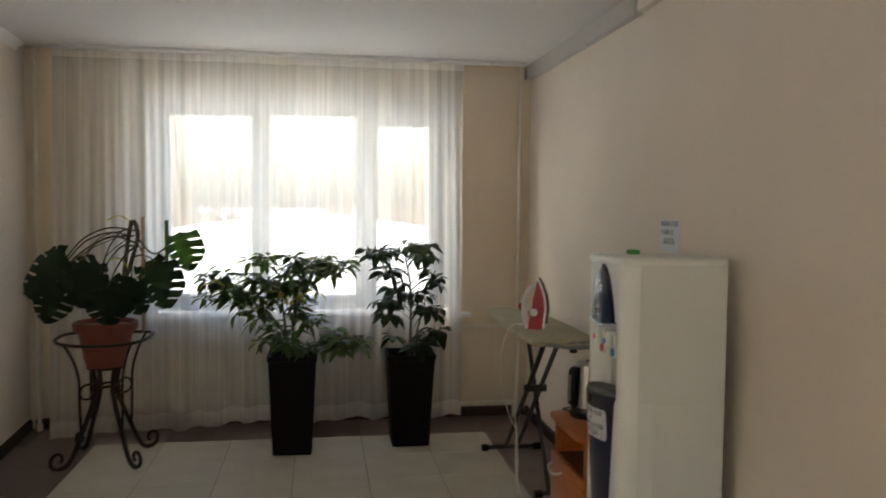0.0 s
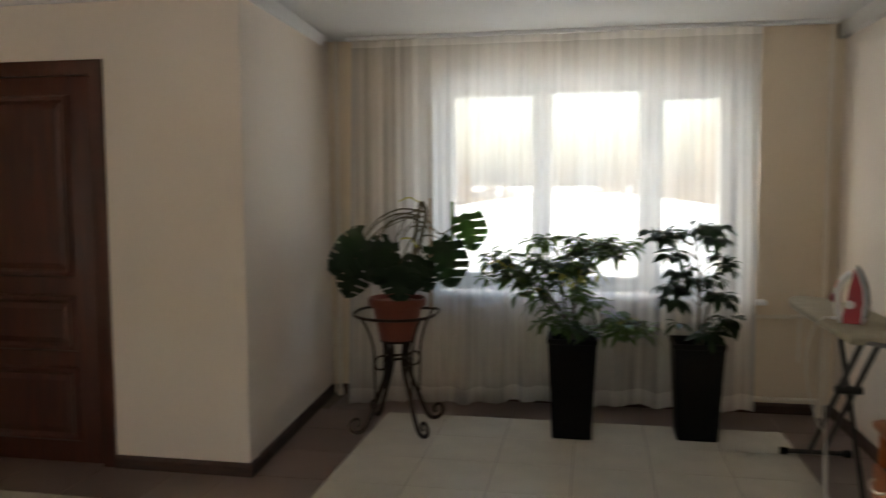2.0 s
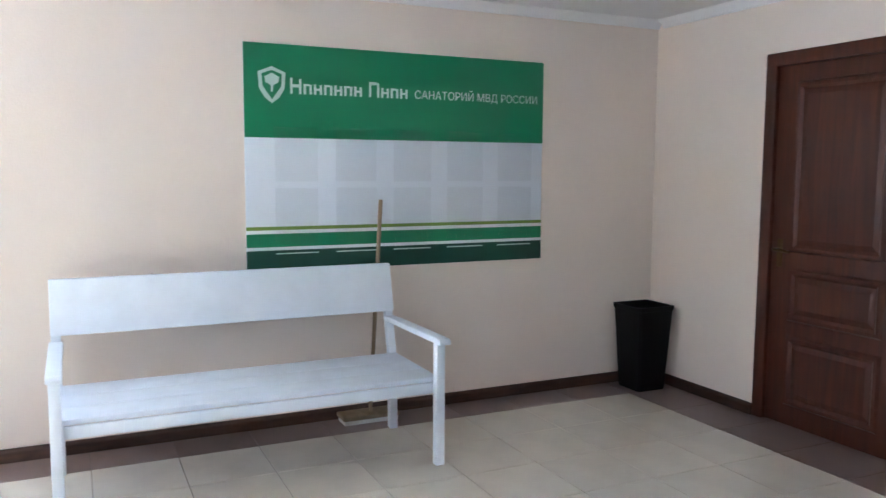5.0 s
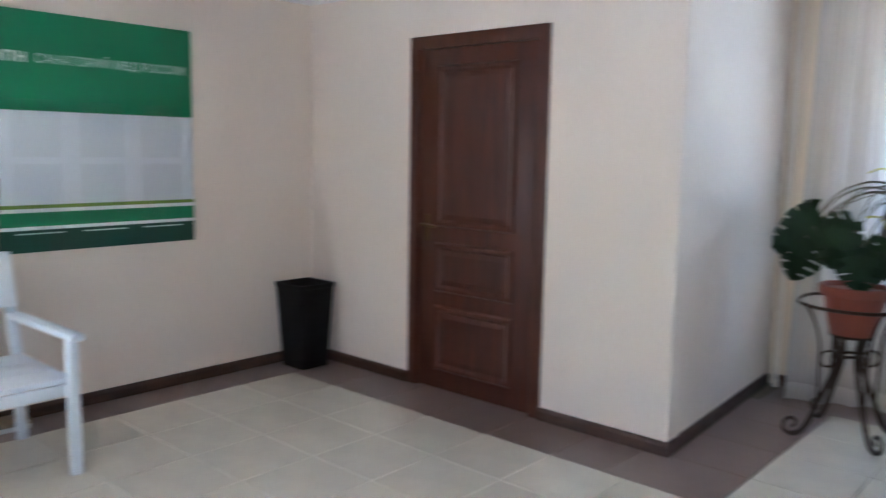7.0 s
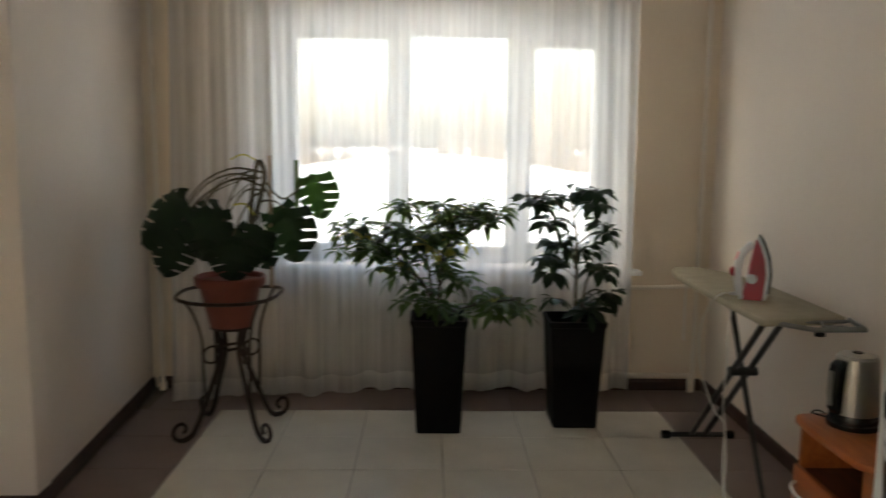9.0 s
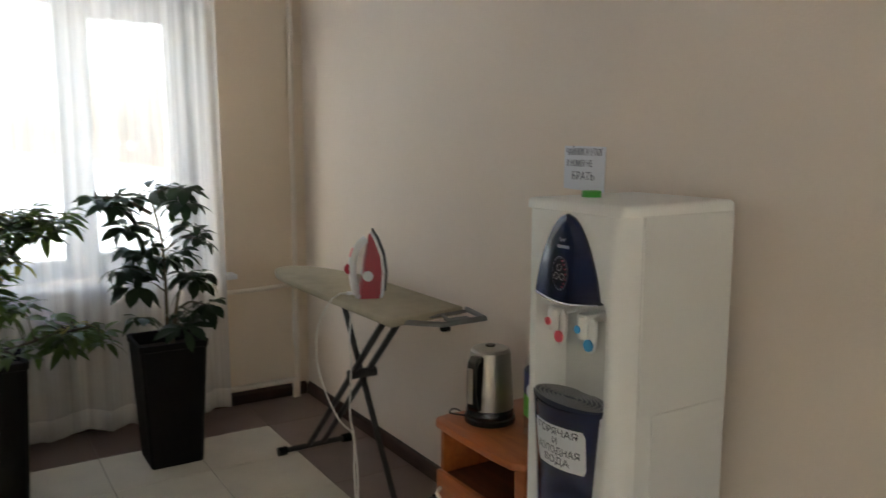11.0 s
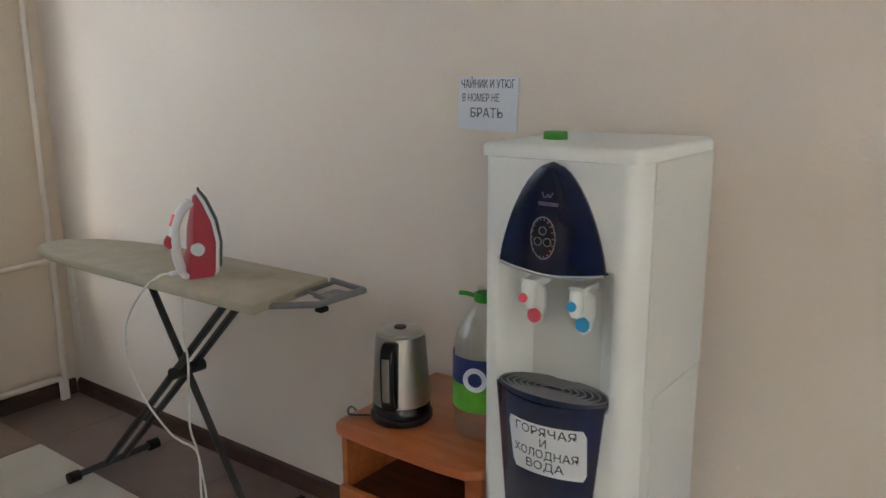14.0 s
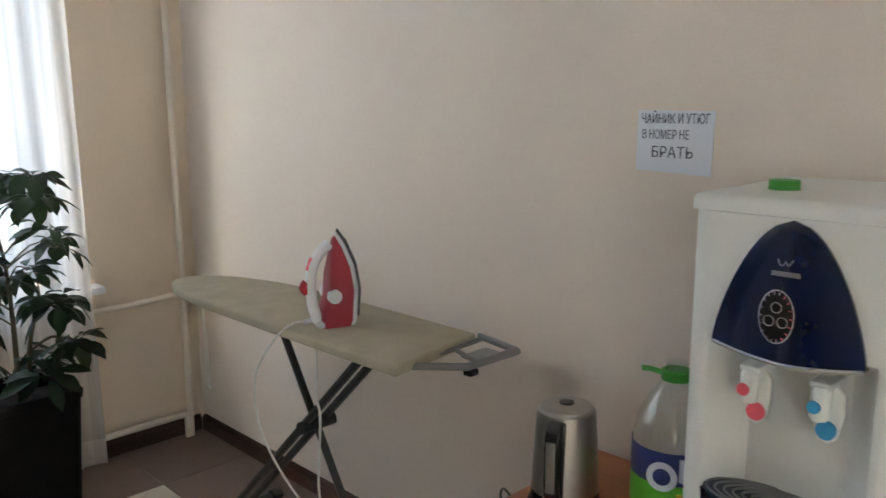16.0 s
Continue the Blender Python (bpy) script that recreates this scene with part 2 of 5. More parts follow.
def part(name, bm, mat, parent=None, label="", smooth=True):
    ob = new(name, finish(name, bm, mat, smooth))
    if parent is not None:
        ob.parent = parent
    if label:
        tagged(ob, label)
    return ob


def thing(name, label, category, group="", at=(0, 0, 0), rz=0):
    ob = new(name)
    ob.matrix_basis = pose(*at, 0, 0, rz)
    ob.empty_display_size = 0.1
    return tagged(ob, label, category, group)


def box(x0, x1, y0, y1, z0, z1, bevel=0.0, seg=2, bm=None):
    b = bmesh.new()
    vs = [b.verts.new((x, y, z)) for x in (x0, x1) for y in (y0, y1) for z in (z0, z1)]
    for f in ((0, 1, 3, 2), (4, 6, 7, 5), (0, 4, 5, 1), (2, 3, 7, 6), (0, 2, 6, 4), (1, 5, 7, 3)):
        b.faces.new([vs[i] for i in f])
    bmesh.ops.recalc_face_normals(b, faces=b.faces)
    if bevel:
        bmesh.ops.bevel(b, geom=list(b.edges), offset=bevel, segments=seg, affect="EDGES", profile=0.5)
    return joined(bm, b)


def joined(bm, b):
    if bm is None:
        return b
    me = bpy.data.meshes.new("tmp")
    b.to_mesh(me)
    b.free()
    bm.from_mesh(me)
    bpy.data.meshes.remove(me)
    return bm


def prism(points, h0, h1, axis="z", bevel=0.0, bm=None, seg=2):
    """Extrudes a flat outline along an axis."""
    b = bmesh.new()
    def put(p, h):
        return {"z": (p[0], p[1], h), "x": (h, p[0], p[1]), "y": (p[0], h, p[1])}[axis]
    lo = [b.verts.new(put(p, h0)) for p in points]
    hi = [b.verts.new(put(p, h1)) for p in points]
    b.faces.new(lo)
    b.faces.new(hi)
    for i in range(len(points)):
        j = (i + 1) % len(points)
        b.faces.new((lo[i], lo[j], hi[j], hi[i]))
    bmesh.ops.recalc_face_normals(b, faces=b.faces)
    if bevel:
        bmesh.ops.bevel(b, geom=list(b.edges), offset=bevel, segments=seg, affect="EDGES", profile=0.5)
    return joined(bm, b)


def lathe(profile, n=32, centre=(0, 0, 0), bm=None, cap=True):
    b = bmesh.new()
    rings = []
    for r, z in profile:
        rings.append([b.verts.new((centre[0] + r * math.cos(2 * math.pi * k / n), centre[1] + r * math.sin(2 * math.pi * k / n), centre[2] + z)) for k in range(n)])
    for a, c in zip(rings[:-1], rings[1:]):
        for k in range(n):
            b.faces.new((a[k], a[(k + 1) % n], c[(k + 1) % n], c[k]))
    if cap:
        b.faces.new(rings[0])
        b.faces.new(rings[-1])
    return joined(bm, b)


def smooth_path(points, n=8):
    pts = [Vector(p) for p in points]
    out = []
    for i in range(len(pts) - 1):
        p0, p1, p2, p3 = pts[max(i - 1, 0)], pts[i], pts[i + 1], pts[min(i + 2, len(pts) - 1)]
        for k in range(n):
            t = k / n
            out.append(0.5 * ((2 * p1) + (p2 - p0) * t + (2 * p0 - 5 * p1 + 4 * p2 - p3) * t * t + (3 * p1 - p0 - 3 * p2 + p3) * t ** 3))
    out.append(pts[-1])
    return out


def tube(points, r, n=8, bm=None, smooth=0, taper=1.0, flat=1.0):
    """A round bar along a line; taper scales its far end, flat squashes it."""
    pts = smooth_path(points, smooth) if smooth else [Vector(p) for p in points]
    b = bmesh.new()
    rings = []
    up = None
    for i, p in enumerate(pts):
        d = (pts[min(i + 1, len(pts) - 1)] - pts[max(i - 1, 0)]).normalized()
        if up is None:
            up = d.orthogonal().normalized()
        up = (up - d * up.dot(d)).normalized()
        side = d.cross(up)
        rr = r * (1 + (taper - 1) * i / max(1, len(pts) - 1))
        rings.append([b.verts.new(p + rr * (math.cos(2 * math.pi * k / n) * up + flat * math.sin(2 * math.pi * k / n) * side)) for k in range(n)])
    for a, c in zip(rings[:-1], rings[1:]):
        for k in range(n):
            b.faces.new((a[k], a[(k + 1) % n], c[(k + 1) % n], c[k]))
    b.faces.new(rings[0])
    b.faces.new(rings[-1])
    return joined(bm, b)


def lettering(text, size, m, mat, parent, name="lettering", depth=0.0008, width=None):
    """Flat raised letters; m maps the text's plane into the parent's space."""
    cu = bpy.data.curves.new("text", "FONT")
    cu.body, cu.size, cu.extrude, cu.align_x, cu.align_y = text, size, depth, "CENTER", "CENTER"
    ob = bpy.data.objects.new("text", cu)
    scene.collection.objects.link(ob)
    me = bpy.data.meshes.new_from_object(ob.evaluated_get(bpy.context.evaluated_depsgraph_get()))
    bpy.data.objects.remove(ob)
    if width:
        xs = [v.co.x for v in me.vertices]
        k = width / max(1e-6, max(xs) - min(xs))
        me.transform(Matrix.Diagonal((k, 1, 1, 1)))
    me.transform(m)
    me.materials.clear()
    me.materials.append(mat)
    o = new(name, me)
    o.parent = parent
    return o


# text planes: readable by someone who looks along +x, or along -x
FACING_WEST = Matrix(((0, 0, -1, 0), (-1, 0, 0, 0), (0, 1, 0, 0), (0, 0, 0, 1)))
FACING_EAST = Matrix(((0, 0, 1, 0), (1, 0, 0, 0), (0, 1, 0, 0), (0, 0, 0, 1)))

# ---- the room ----
H = 2.435          # ceiling
XL, XC, YD = -5.862, -3.182, -1.619   # board wall, wall corner, door wall
YB = -8.0
S = "structure"
DX0, DX1, DH = -4.919, -3.922, 2.1
WX0, WX1, WZ0, WZ1 = -2.56, -0.52, 0.735, 2.20


def wall(name, bm, mat, label):
    return tagged(part(name, bm, mat, None, smooth=False), label, "wall", kind=S)


b = box(-3.45, WX0, 0, 0.32, 0, H)
box(WX1, 0.15, 0, 0.32, 0, H, bm=b)
box(WX0, WX1, 0, 0.32, 0, WZ0 - 0.03, bm=b)
box(WX0, WX1, 0, 0.32, WZ1, H, bm=b)
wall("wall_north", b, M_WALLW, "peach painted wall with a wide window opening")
wall("wall_east", box(0, 0.15, YB, 0, 0, H), M_WALL, "plain cream painted wall")
# Stretch of this wall left open for the added fill window.
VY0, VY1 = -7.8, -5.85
# Extended out of view beyond the door wall to seal off daylight.
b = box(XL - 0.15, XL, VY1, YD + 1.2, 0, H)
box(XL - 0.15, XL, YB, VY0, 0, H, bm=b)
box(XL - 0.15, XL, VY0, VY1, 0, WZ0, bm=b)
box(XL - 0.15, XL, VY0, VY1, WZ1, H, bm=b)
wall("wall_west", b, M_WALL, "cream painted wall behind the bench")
# Opening added out of view, sized for the fill light it lets in.
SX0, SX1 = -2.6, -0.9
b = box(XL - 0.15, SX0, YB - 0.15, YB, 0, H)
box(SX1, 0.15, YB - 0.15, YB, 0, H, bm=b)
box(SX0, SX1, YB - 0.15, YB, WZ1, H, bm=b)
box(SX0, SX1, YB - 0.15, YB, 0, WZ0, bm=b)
wall("wall_south", b, M_WALL, "cream painted wall with an opening added for fill light")
b = box(XL, DX0, YD, YD + 0.12, 0, H)
box(DX1, XC, YD, YD + 0.12, 0, H, bm=b)
box(DX0, DX1, YD, YD + 0.12, DH, H, bm=b)
wall("wall_door", b, M_WALL, "cream painted wall with a door opening")
wall("wall_corner", prism([(XC - 0.008, YD + 0.12), (-3.288, 0), (-3.45, 0), (-3.34, YD + 0.12)], 0, H), M_WALL, "cream painted return wall beside the window")
tagged(part("ceiling", box(XL - 0.15, 0.15, YB - 0.15, 0.32, H, H + 0.2), M_CEIL, smooth=False), "whitewashed flat ceiling", "ceiling", kind=S)
# Unseen wall, added to keep daylight from leaking round the door.
wall("wall_light_stop", box(XL - 0.15, XC - 0.1, YD + 1.2, YD + 1.3, 0, H), M_WALL, "unseen plain wall added behind the door to stop daylight")

floor = tagged(part("floor", box(XL - 0.15, 0.15, YB - 0.15, 0.32, -0.15, -0.004), M_GROUT, smooth=False), "tiled floor, cream tiles with a brown border", "floor", kind=S)


def baseboard(p, q, off):
    """A thin skirting from p to q; off is the way into the room."""
    d = Vector((q[0] - p[0], q[1] - p[1], 0))
    n = Vector((off[0], off[1], 0)).normalized()
    prof = [(0, 0), (0.018, 0), (0.018, 0.05), (0.012, 0.062), (0.004, 0.068), (0, 0.068)]
    b = bmesh.new()
    ends = []
    for e in (Vector((*p, 0)), Vector((*q, 0))):
        ends.append([b.verts.new(e + n * (0.001 + u) + Vector((0, 0, v))) for u, v in prof])
    for k in range(len(prof)):
        j = (k + 1) % len(prof)
        b.faces.new((ends[0][k], ends[0][j], ends[1][j], ends[1][k]))
    b.faces.new(ends[0])
    b.faces.new(ends[1])
    tagged(part("baseboard", b, M_BASE, smooth=False), "dark brown wooden skirting board", "baseboard", kind=S)


baseboard((0, YB), (0, -0.02), (-1, 0))
baseboard((-3.25, 0), (-0.02, 0), (0, -1))
baseboard((XC, YD), (-3.286, -0.02), (1, 0.06))
baseboard((XL + 0.02, YD), (DX0 - 0.001, YD), (0, -1))
baseboard((DX1 + 0.001, YD), (XC + 0.018, YD), (0, -1))
baseboard((XL, YB), (XL, YD), (1, 0))
baseboard((XL, YB), (0, YB), (0, 1))


def cove(p, q, off):
    n = Vector((off[0], off[1], 0)).normalized()
    b = bmesh.new()
    prof = [(0, -0.055), (0.012, -0.05), (0.022, -0.03), (0.05, -0.012), (0.055, -0.001), (0, -0.001)]
    ends = [[b.verts.new(Vector((*e, H)) + n * (u + 0.001) + Vector((0, 0, v))) for u, v in prof] for e in (p, q)]
    for k in range(len(prof)):
        j = (k + 1) % len(prof)
        b.faces.new((ends[0][k], ends[0][j], ends[1][j], ends[1][k]))
    b.faces.new(ends[0])
    b.faces.new(ends[1])
    tagged(part("trim", b, M_CEIL), "white ceiling cove moulding", "moulding", kind=S)


cove((XL, YB), (XL, YD), (1, 0))
cove((XL + 0.056, YD), (XC, YD), (0, -1))
cove((XC, YD), (-3.288, -0.16), (1, 0.06))

# trunking along the top of the plain wall
t = thing("ceiling_trunking", "grey-white boxed trunking under the ceiling, open at its end", "trunking")
part("cover", box(-0.045, -0.002, -1.93, -0.03, 2.335, H - 0.006, 0.003), M_WHITEBOX, t)
part("cover", box(-0.036, -0.002, -5.2, -1.94, 2.345, H - 0.006, 0.003), M_WALL, t)
# Solid near-black block; its colour is the shade of the hollow end.
part("end_shade_block", box(-0.048, -0.004, -0.0285, -0.012, 2.34, H - 0.012), M_ENDSHADE, t, "dark block for the shade in the open trunking end")

# ---- door ----
door = tagged(new("door_1"), "closed dark brown panelled wooden door", "door", kind=S)
b = prism([(DX0 + 0.002, 0.0), (DX0 + 0.075, 0.0), (DX0 + 0.075, DH - 0.075), (DX1 - 0.075, DH - 0.075), (DX1 - 0.075, 0), (DX1 - 0.002, 0), (DX1 - 0.002, DH - 0.002), (DX0 + 0.002, DH - 0.002)], YD - 0.012, YD + 0.1, "y", 0.004)
part("door_frame", b, M_DOOR, door)
LX0, LX1 = DX0 + 0.078, DX1 - 0.078
part("leaf", box(LX0, LX1, YD + 0.012, YD + 0.05, 0.006, DH - 0.079, 0.002), M_DOOR, door)


def panel(z0, z1):
    x0, x1 = LX0 + 0.13, LX1 - 0.13
    b = bmesh.new()
    rings = []
    for d, y in ((0, 0.0115), (0.012, -0.004), (0.028, -0.004), (0.045, 0.009), (0.075, 0.002)):
        rings.append([b.verts.new((x, YD + y, z)) for x, z in ((x0 + d, z0 + d), (x1 - d, z0 + d), (x1 - d, z1 - d), (x0 + d, z1 - d))])
    for a, c in zip(rings[:-1], rings[1:]):
        for k in range(4):
            b.faces.new((a[k], a[(k + 1) % 4], c[(k + 1) % 4], c[k]))
    b.faces.new(rings[-1])
    part("panel", b, M_DOOR, door, smooth=False)


panel(0.99, 1.93)
panel(0.60, 0.90)
panel(0.12, 0.52)
hnd = part("door_handle", tube([(LX0 + 0.06, YD + 0.012, 1.0), (LX0 + 0.06, YD - 0.04, 1.0), (LX0 + 0.075, YD - 0.045, 1.0), (LX0 + 0.17, YD - 0.045, 0.995)], 0.009, 8, smooth=4), M_HANDLE, door, "dark bronze lever handle")
part("lock_plate", box(LX0 + 0.042, LX0 + 0.078, YD + 0.006, YD + 0.0115, 0.90, 1.06, 0.002), M_HANDLE, door)

# ---- window ----
b = box(WX0, WX0 + 0.006, -0.003, 0.129, WZ0, WZ1)
box(WX1 - 0.006, WX1, -0.003, 0.129, WZ0, WZ1, bm=b)
box(WX0 + 0.006, WX1 - 0.006, -0.003, 0.129, WZ1 - 0.006, WZ1, bm=b)
tagged(part("trim", b, M_PVC, smooth=False), "white lining of the window reveal", "reveal", kind=S)
win = tagged(new("window_1"), "white plastic three-part window", "window", kind=S)
FY0, FY1 = 0.13, 0.20
b = box(WX0, WX0 + 0.07, FY0, FY1, WZ0, WZ1, 0.004)
box(WX1 - 0.125, WX1, FY0, FY1, WZ0, WZ1, 0.004, bm=b)
box(WX0 + 0.07, WX1 - 0.125, FY0, FY1, WZ1 - 0.07, WZ1, 0.004, bm=b)
box(WX0 + 0.07, WX1 - 0.125, FY0, FY1, WZ0, WZ0 + 0.06, 0.004, bm=b)
for x in (-1.832, -1.127):
    box(x - 0.035, x + 0.035, FY0, FY1, WZ0 + 0.06, WZ1 - 0.07, 0.004, bm=b)
box(WX0 + 0.07, -1.125, FY0 + 0.004, FY1, WZ1 - 0.1, WZ1 - 0.069, bm=b)
part("window_frame", b, M_PVC, win)


def sash(x0, x1, z0, z1, y0, rim):
    b = prism([(x0, z0), (x1, z0), (x1, z1), (x0, z1)], y0, y0 + 0.06, "y")
    bm2 = bmesh.new()
    for a, c, d, e in ((x0, x0 + rim, z0, z1), (x1 - rim, x1, z0, z1), (x0 + rim, x1 - rim, z1 - rim, z1), (x0 + rim, x1 - rim, z0, z0 + rim)):
        box(a, c, y0, y0 + 0.06, d, e, 0.004, bm=bm2)
    b.free()
    part("sash", bm2, M_PVC, win)
    pane = part("pane", box(x0 + rim, x1 - rim, y0 + 0.025, y0 + 0.031, z0 + rim, z1 - rim), M_GLASS, win, smooth=False)
    pane.visible_shadow = False


sash(WX0 + 0.072, -1.852, WZ0 + 0.062, WZ1 - 0.092, FY0 + 0.012, 0.055)
sash(-1.815, -1.160, WZ0 + 0.062, WZ1 - 0.092, FY0 + 0.006, 0.042)
part("sash_filler", box(-1.122, -0.632, FY0 - 0.02, FY0 + 0.03, WZ1 - 0.126, WZ1 - 0.05, 0.003), M_PVC, win)
sash(-1.122, -0.632, WZ0 + 0.062, WZ1 - 0.127, FY0 - 0.025, 0.068)
part("sash_handle", tube([(-1.085, FY0 - 0.026, 1.4), (-1.085, FY0 - 0.06, 1.4), (-1.085, FY0 - 0.062, 1.28)], 0.009, 8, smooth=3), M_PVC, win)
part("window_sill", box(WX0 - 0.06, WX1 + 0.10, -0.09, FY0, WZ0 - 0.03, WZ0 - 0.002, 0.006), M_PVC, win, "white plastic window sill")

# Unseen window, added so that fill light enters from behind the camera.
fill_win2 = tagged(new("fill_window_2"), "unseen white plastic window added behind the view for fill light", "window", kind=S)
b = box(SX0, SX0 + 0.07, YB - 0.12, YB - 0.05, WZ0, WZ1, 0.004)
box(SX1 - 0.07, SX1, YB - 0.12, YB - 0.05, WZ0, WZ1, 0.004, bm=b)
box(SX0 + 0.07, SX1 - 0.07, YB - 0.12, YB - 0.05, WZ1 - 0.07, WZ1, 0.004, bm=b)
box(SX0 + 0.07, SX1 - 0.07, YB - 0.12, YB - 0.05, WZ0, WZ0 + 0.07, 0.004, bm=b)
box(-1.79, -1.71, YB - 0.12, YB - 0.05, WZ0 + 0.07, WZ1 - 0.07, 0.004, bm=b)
part("window_frame", b, M_PVC, fill_win2)
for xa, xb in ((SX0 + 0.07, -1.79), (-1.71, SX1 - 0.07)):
    pane = part("pane", box(xa, xb, YB - 0.09, YB - 0.084, WZ0 + 0.07, WZ1 - 0.07), M_GLASS, fill_win2, smooth=False)
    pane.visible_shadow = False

# Made-up side window out of view; its sun patch brightens the east wall.
fill_win3 = tagged(new("fill_window_3"), "unseen white plastic side window added for fill light", "window", kind=S)
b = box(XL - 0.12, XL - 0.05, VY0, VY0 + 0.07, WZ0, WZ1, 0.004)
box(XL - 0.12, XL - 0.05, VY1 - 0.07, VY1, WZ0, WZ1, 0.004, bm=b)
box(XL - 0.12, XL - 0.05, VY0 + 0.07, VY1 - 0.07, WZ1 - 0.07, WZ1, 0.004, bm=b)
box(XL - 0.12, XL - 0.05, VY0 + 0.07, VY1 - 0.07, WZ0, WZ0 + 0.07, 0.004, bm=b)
part("window_frame", b, M_PVC, fill_win3)
pane = part("pane", box(XL - 0.09, XL - 0.084, VY0 + 0.07, VY1 - 0.07, WZ0 + 0.07, WZ1 - 0.07), M_GLASS, fill_win3, smooth=False)
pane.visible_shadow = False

# ---- heating ----
rad = thing("radiator", "cream cast-iron column radiator under the window sill", "radiator")
for k in range(17):
    x = -2.28 + 0.082 * k
    b = tube([(x, -0.085, 0.13), (x, -0.085, 0.57)], 0.017, 8, flat=0.8)
    tube([(x, -0.035, 0.13), (x, -0.035, 0.57)], 0.017, 8, bm=b, flat=0.8)
    for z in (0.125, 0.575):
        tube([(x, -0.10, z), (x, -0.02, z)], 0.028, 10, bm=b)
        tube([(x - 0.041, -0.06, z), (x + 0.041, -0.06, z)], 0.022, 10, bm=b)
    part("section", b, M_RAD, rad)
for x in (-2.24, -1.01):
    part("bracket", box(x - 0.012, x + 0.012, -0.06, -0.0005, 0.10, 0.13), M_RAD, rad)

pp = thing("heating_pipes", "cream painted heating riser with two branches to the radiator", "pipe")
part("riser", tube([(-0.085, -0.045, 0.0), (-0.085, -0.045, H - 0.001)], 0.0135, 12), M_PIPE, pp)
part("branch", tube([(-0.94, -0.06, 0.575), (-0.8, -0.055, 0.60), (-0.6, -0.045, 0.625), (-0.3, -0.045, 0.632), (-0.085, -0.045, 0.642)], 0.012, 10, smooth=5), M_PIPE, pp)
part("branch", tube([(-0.94, -0.06, 0.125), (-0.6, -0.05, 0.105), (-0.15, -0.05, 0.105), (-0.11, -0.05, 0.10), (-0.104, -0.05, 0.07), (-0.104, -0.05, 0.0)], 0.013, 10, smooth=5), M_PIPE, pp)
pl = thing("heating_riser", "cream painted heating riser in the wall corner", "pipe")
part("riser", tube([(-3.215, -0.05, 0.0), (-3.215, -0.05, H - 0.001)], 0.0135, 12), M_PIPE, pl)
part("sleeve", lathe([(0.02, 0.0), (0.02, 0.04), (0.0165, 0.045)], 12, (-3.215, -0.05, 0.0)), M_PIPE, pl)

# ---- curtain ----
rail = thing("curtain_rail", "white ceiling-mounted curtain rail", "curtain rail")
part("track", box(-3.12, -0.09, -0.155, -0.09, H - 0.022, H - 0.0005, 0.003), M_PVC, rail)
part("end_cap", box(-0.089, -0.075, -0.155, -0.09, H - 0.024, H - 0.0005, 0.003), M_PVC, rail)
CX0, CX1 = -3.08, -0.50
rng = random.Random(4)
WAVES = [(rng.uniform(9, 16), rng.uniform(0, 6.3), 0.013), (rng.uniform(22, 30), rng.uniform(0, 6.3), 0.014), (rng.uniform(44, 60), rng.uniform(0, 6.3), 0.010), (rng.uniform(80, 100), rng.uniform(0, 6.3), 0.005)]


def drape(x, z):
    u = (z - 0.03) / 2.39
    left = max(0.0, (-1.9 - x) / 1.2)
    y = -0.125 - 0.05 * (1 - u) - 0.10 * left * (1 - u)
    warp = x + 0.02 * math.sin(3 * x + 2.2 * u)
    for f, ph, a in WAVES:
        y += a * (0.45 + 0.6 * (1 - u)) * math.sin(f * warp + ph + 0.25 * math.sin(4 * u + f))
    return min(y, -0.106) if z > 0.6 else min(y, -0.118)


def hemline(x):
    return 0.045 + 0.012 * math.sin(9 * x) + 0.008 * math.sin(31 * x + 1) - 0.03 * max(0.0, (-1.9 - x) / 1.2)


def cloth(z_of, rows, n=520, off=0.0):
    b = bmesh.new()
    grid = []
    for i in range(n + 1):
        x = CX0 + (CX1 - CX0) * i / n
        lo, hi = z_of(x)
        grid.append([b.verts.new((x, drape(x, lo + (hi - lo) * j / rows) + off, lo + (hi - lo) * j / rows)) for j in range(rows + 1)])
    for i in range(n):
        for j in range(rows):
            b.faces.new((grid[i][j], grid[i + 1][j], grid[i + 1][j + 1], grid[i][j + 1]))
    return b


cur = thing("curtain", "white sheer voile curtain, closed, hanging in folds to the floor", "curtain")
part("voile", cloth(lambda x: (hemline(x) + 0.10, 2.365), 26), M_SHEER, cur)
part("hem", cloth(lambda x: (hemline(x), hemline(x) + 0.10), 3), M_HEM, cur, "doubled hem of the voile")
part("heading_tape", cloth(lambda x: (2.365, H - 0.023), 2), M_HEM, cur, "gathered heading tape")

# ---- outdoors ----
n = 48
b = bmesh.new()
grid = []
for i in range(n + 1):
    row = []
    for j in range(n + 1):
        u, v = i / n * 2 - 1, j / n * 2 - 1
        x, y = 400 * u * abs(u), 20 + 500 * v * abs(v)
        d = math.hypot((x + 1.6) / 11, (y - 26) / 9)
        z = -0.9 + 2.1 * math.exp(-d * d * 1.4) + (0.12 * noise.noise((x * 0.3, y * 0.3, 0)) if abs(x) < 40 and y > 6 else 0)
        row.append(b.verts.new((x, y, z if y > 2 else -0.9)))
    grid.append(row)
for i in range(n):
    for j in range(n):
        b.faces.new((grid[i][j], grid[i + 1][j], grid[i + 1][j + 1], grid[i][j + 1]))
tagged(part("ground", b, M_SNOW), "snow-covered ground with a low bank", "ground", kind=S)


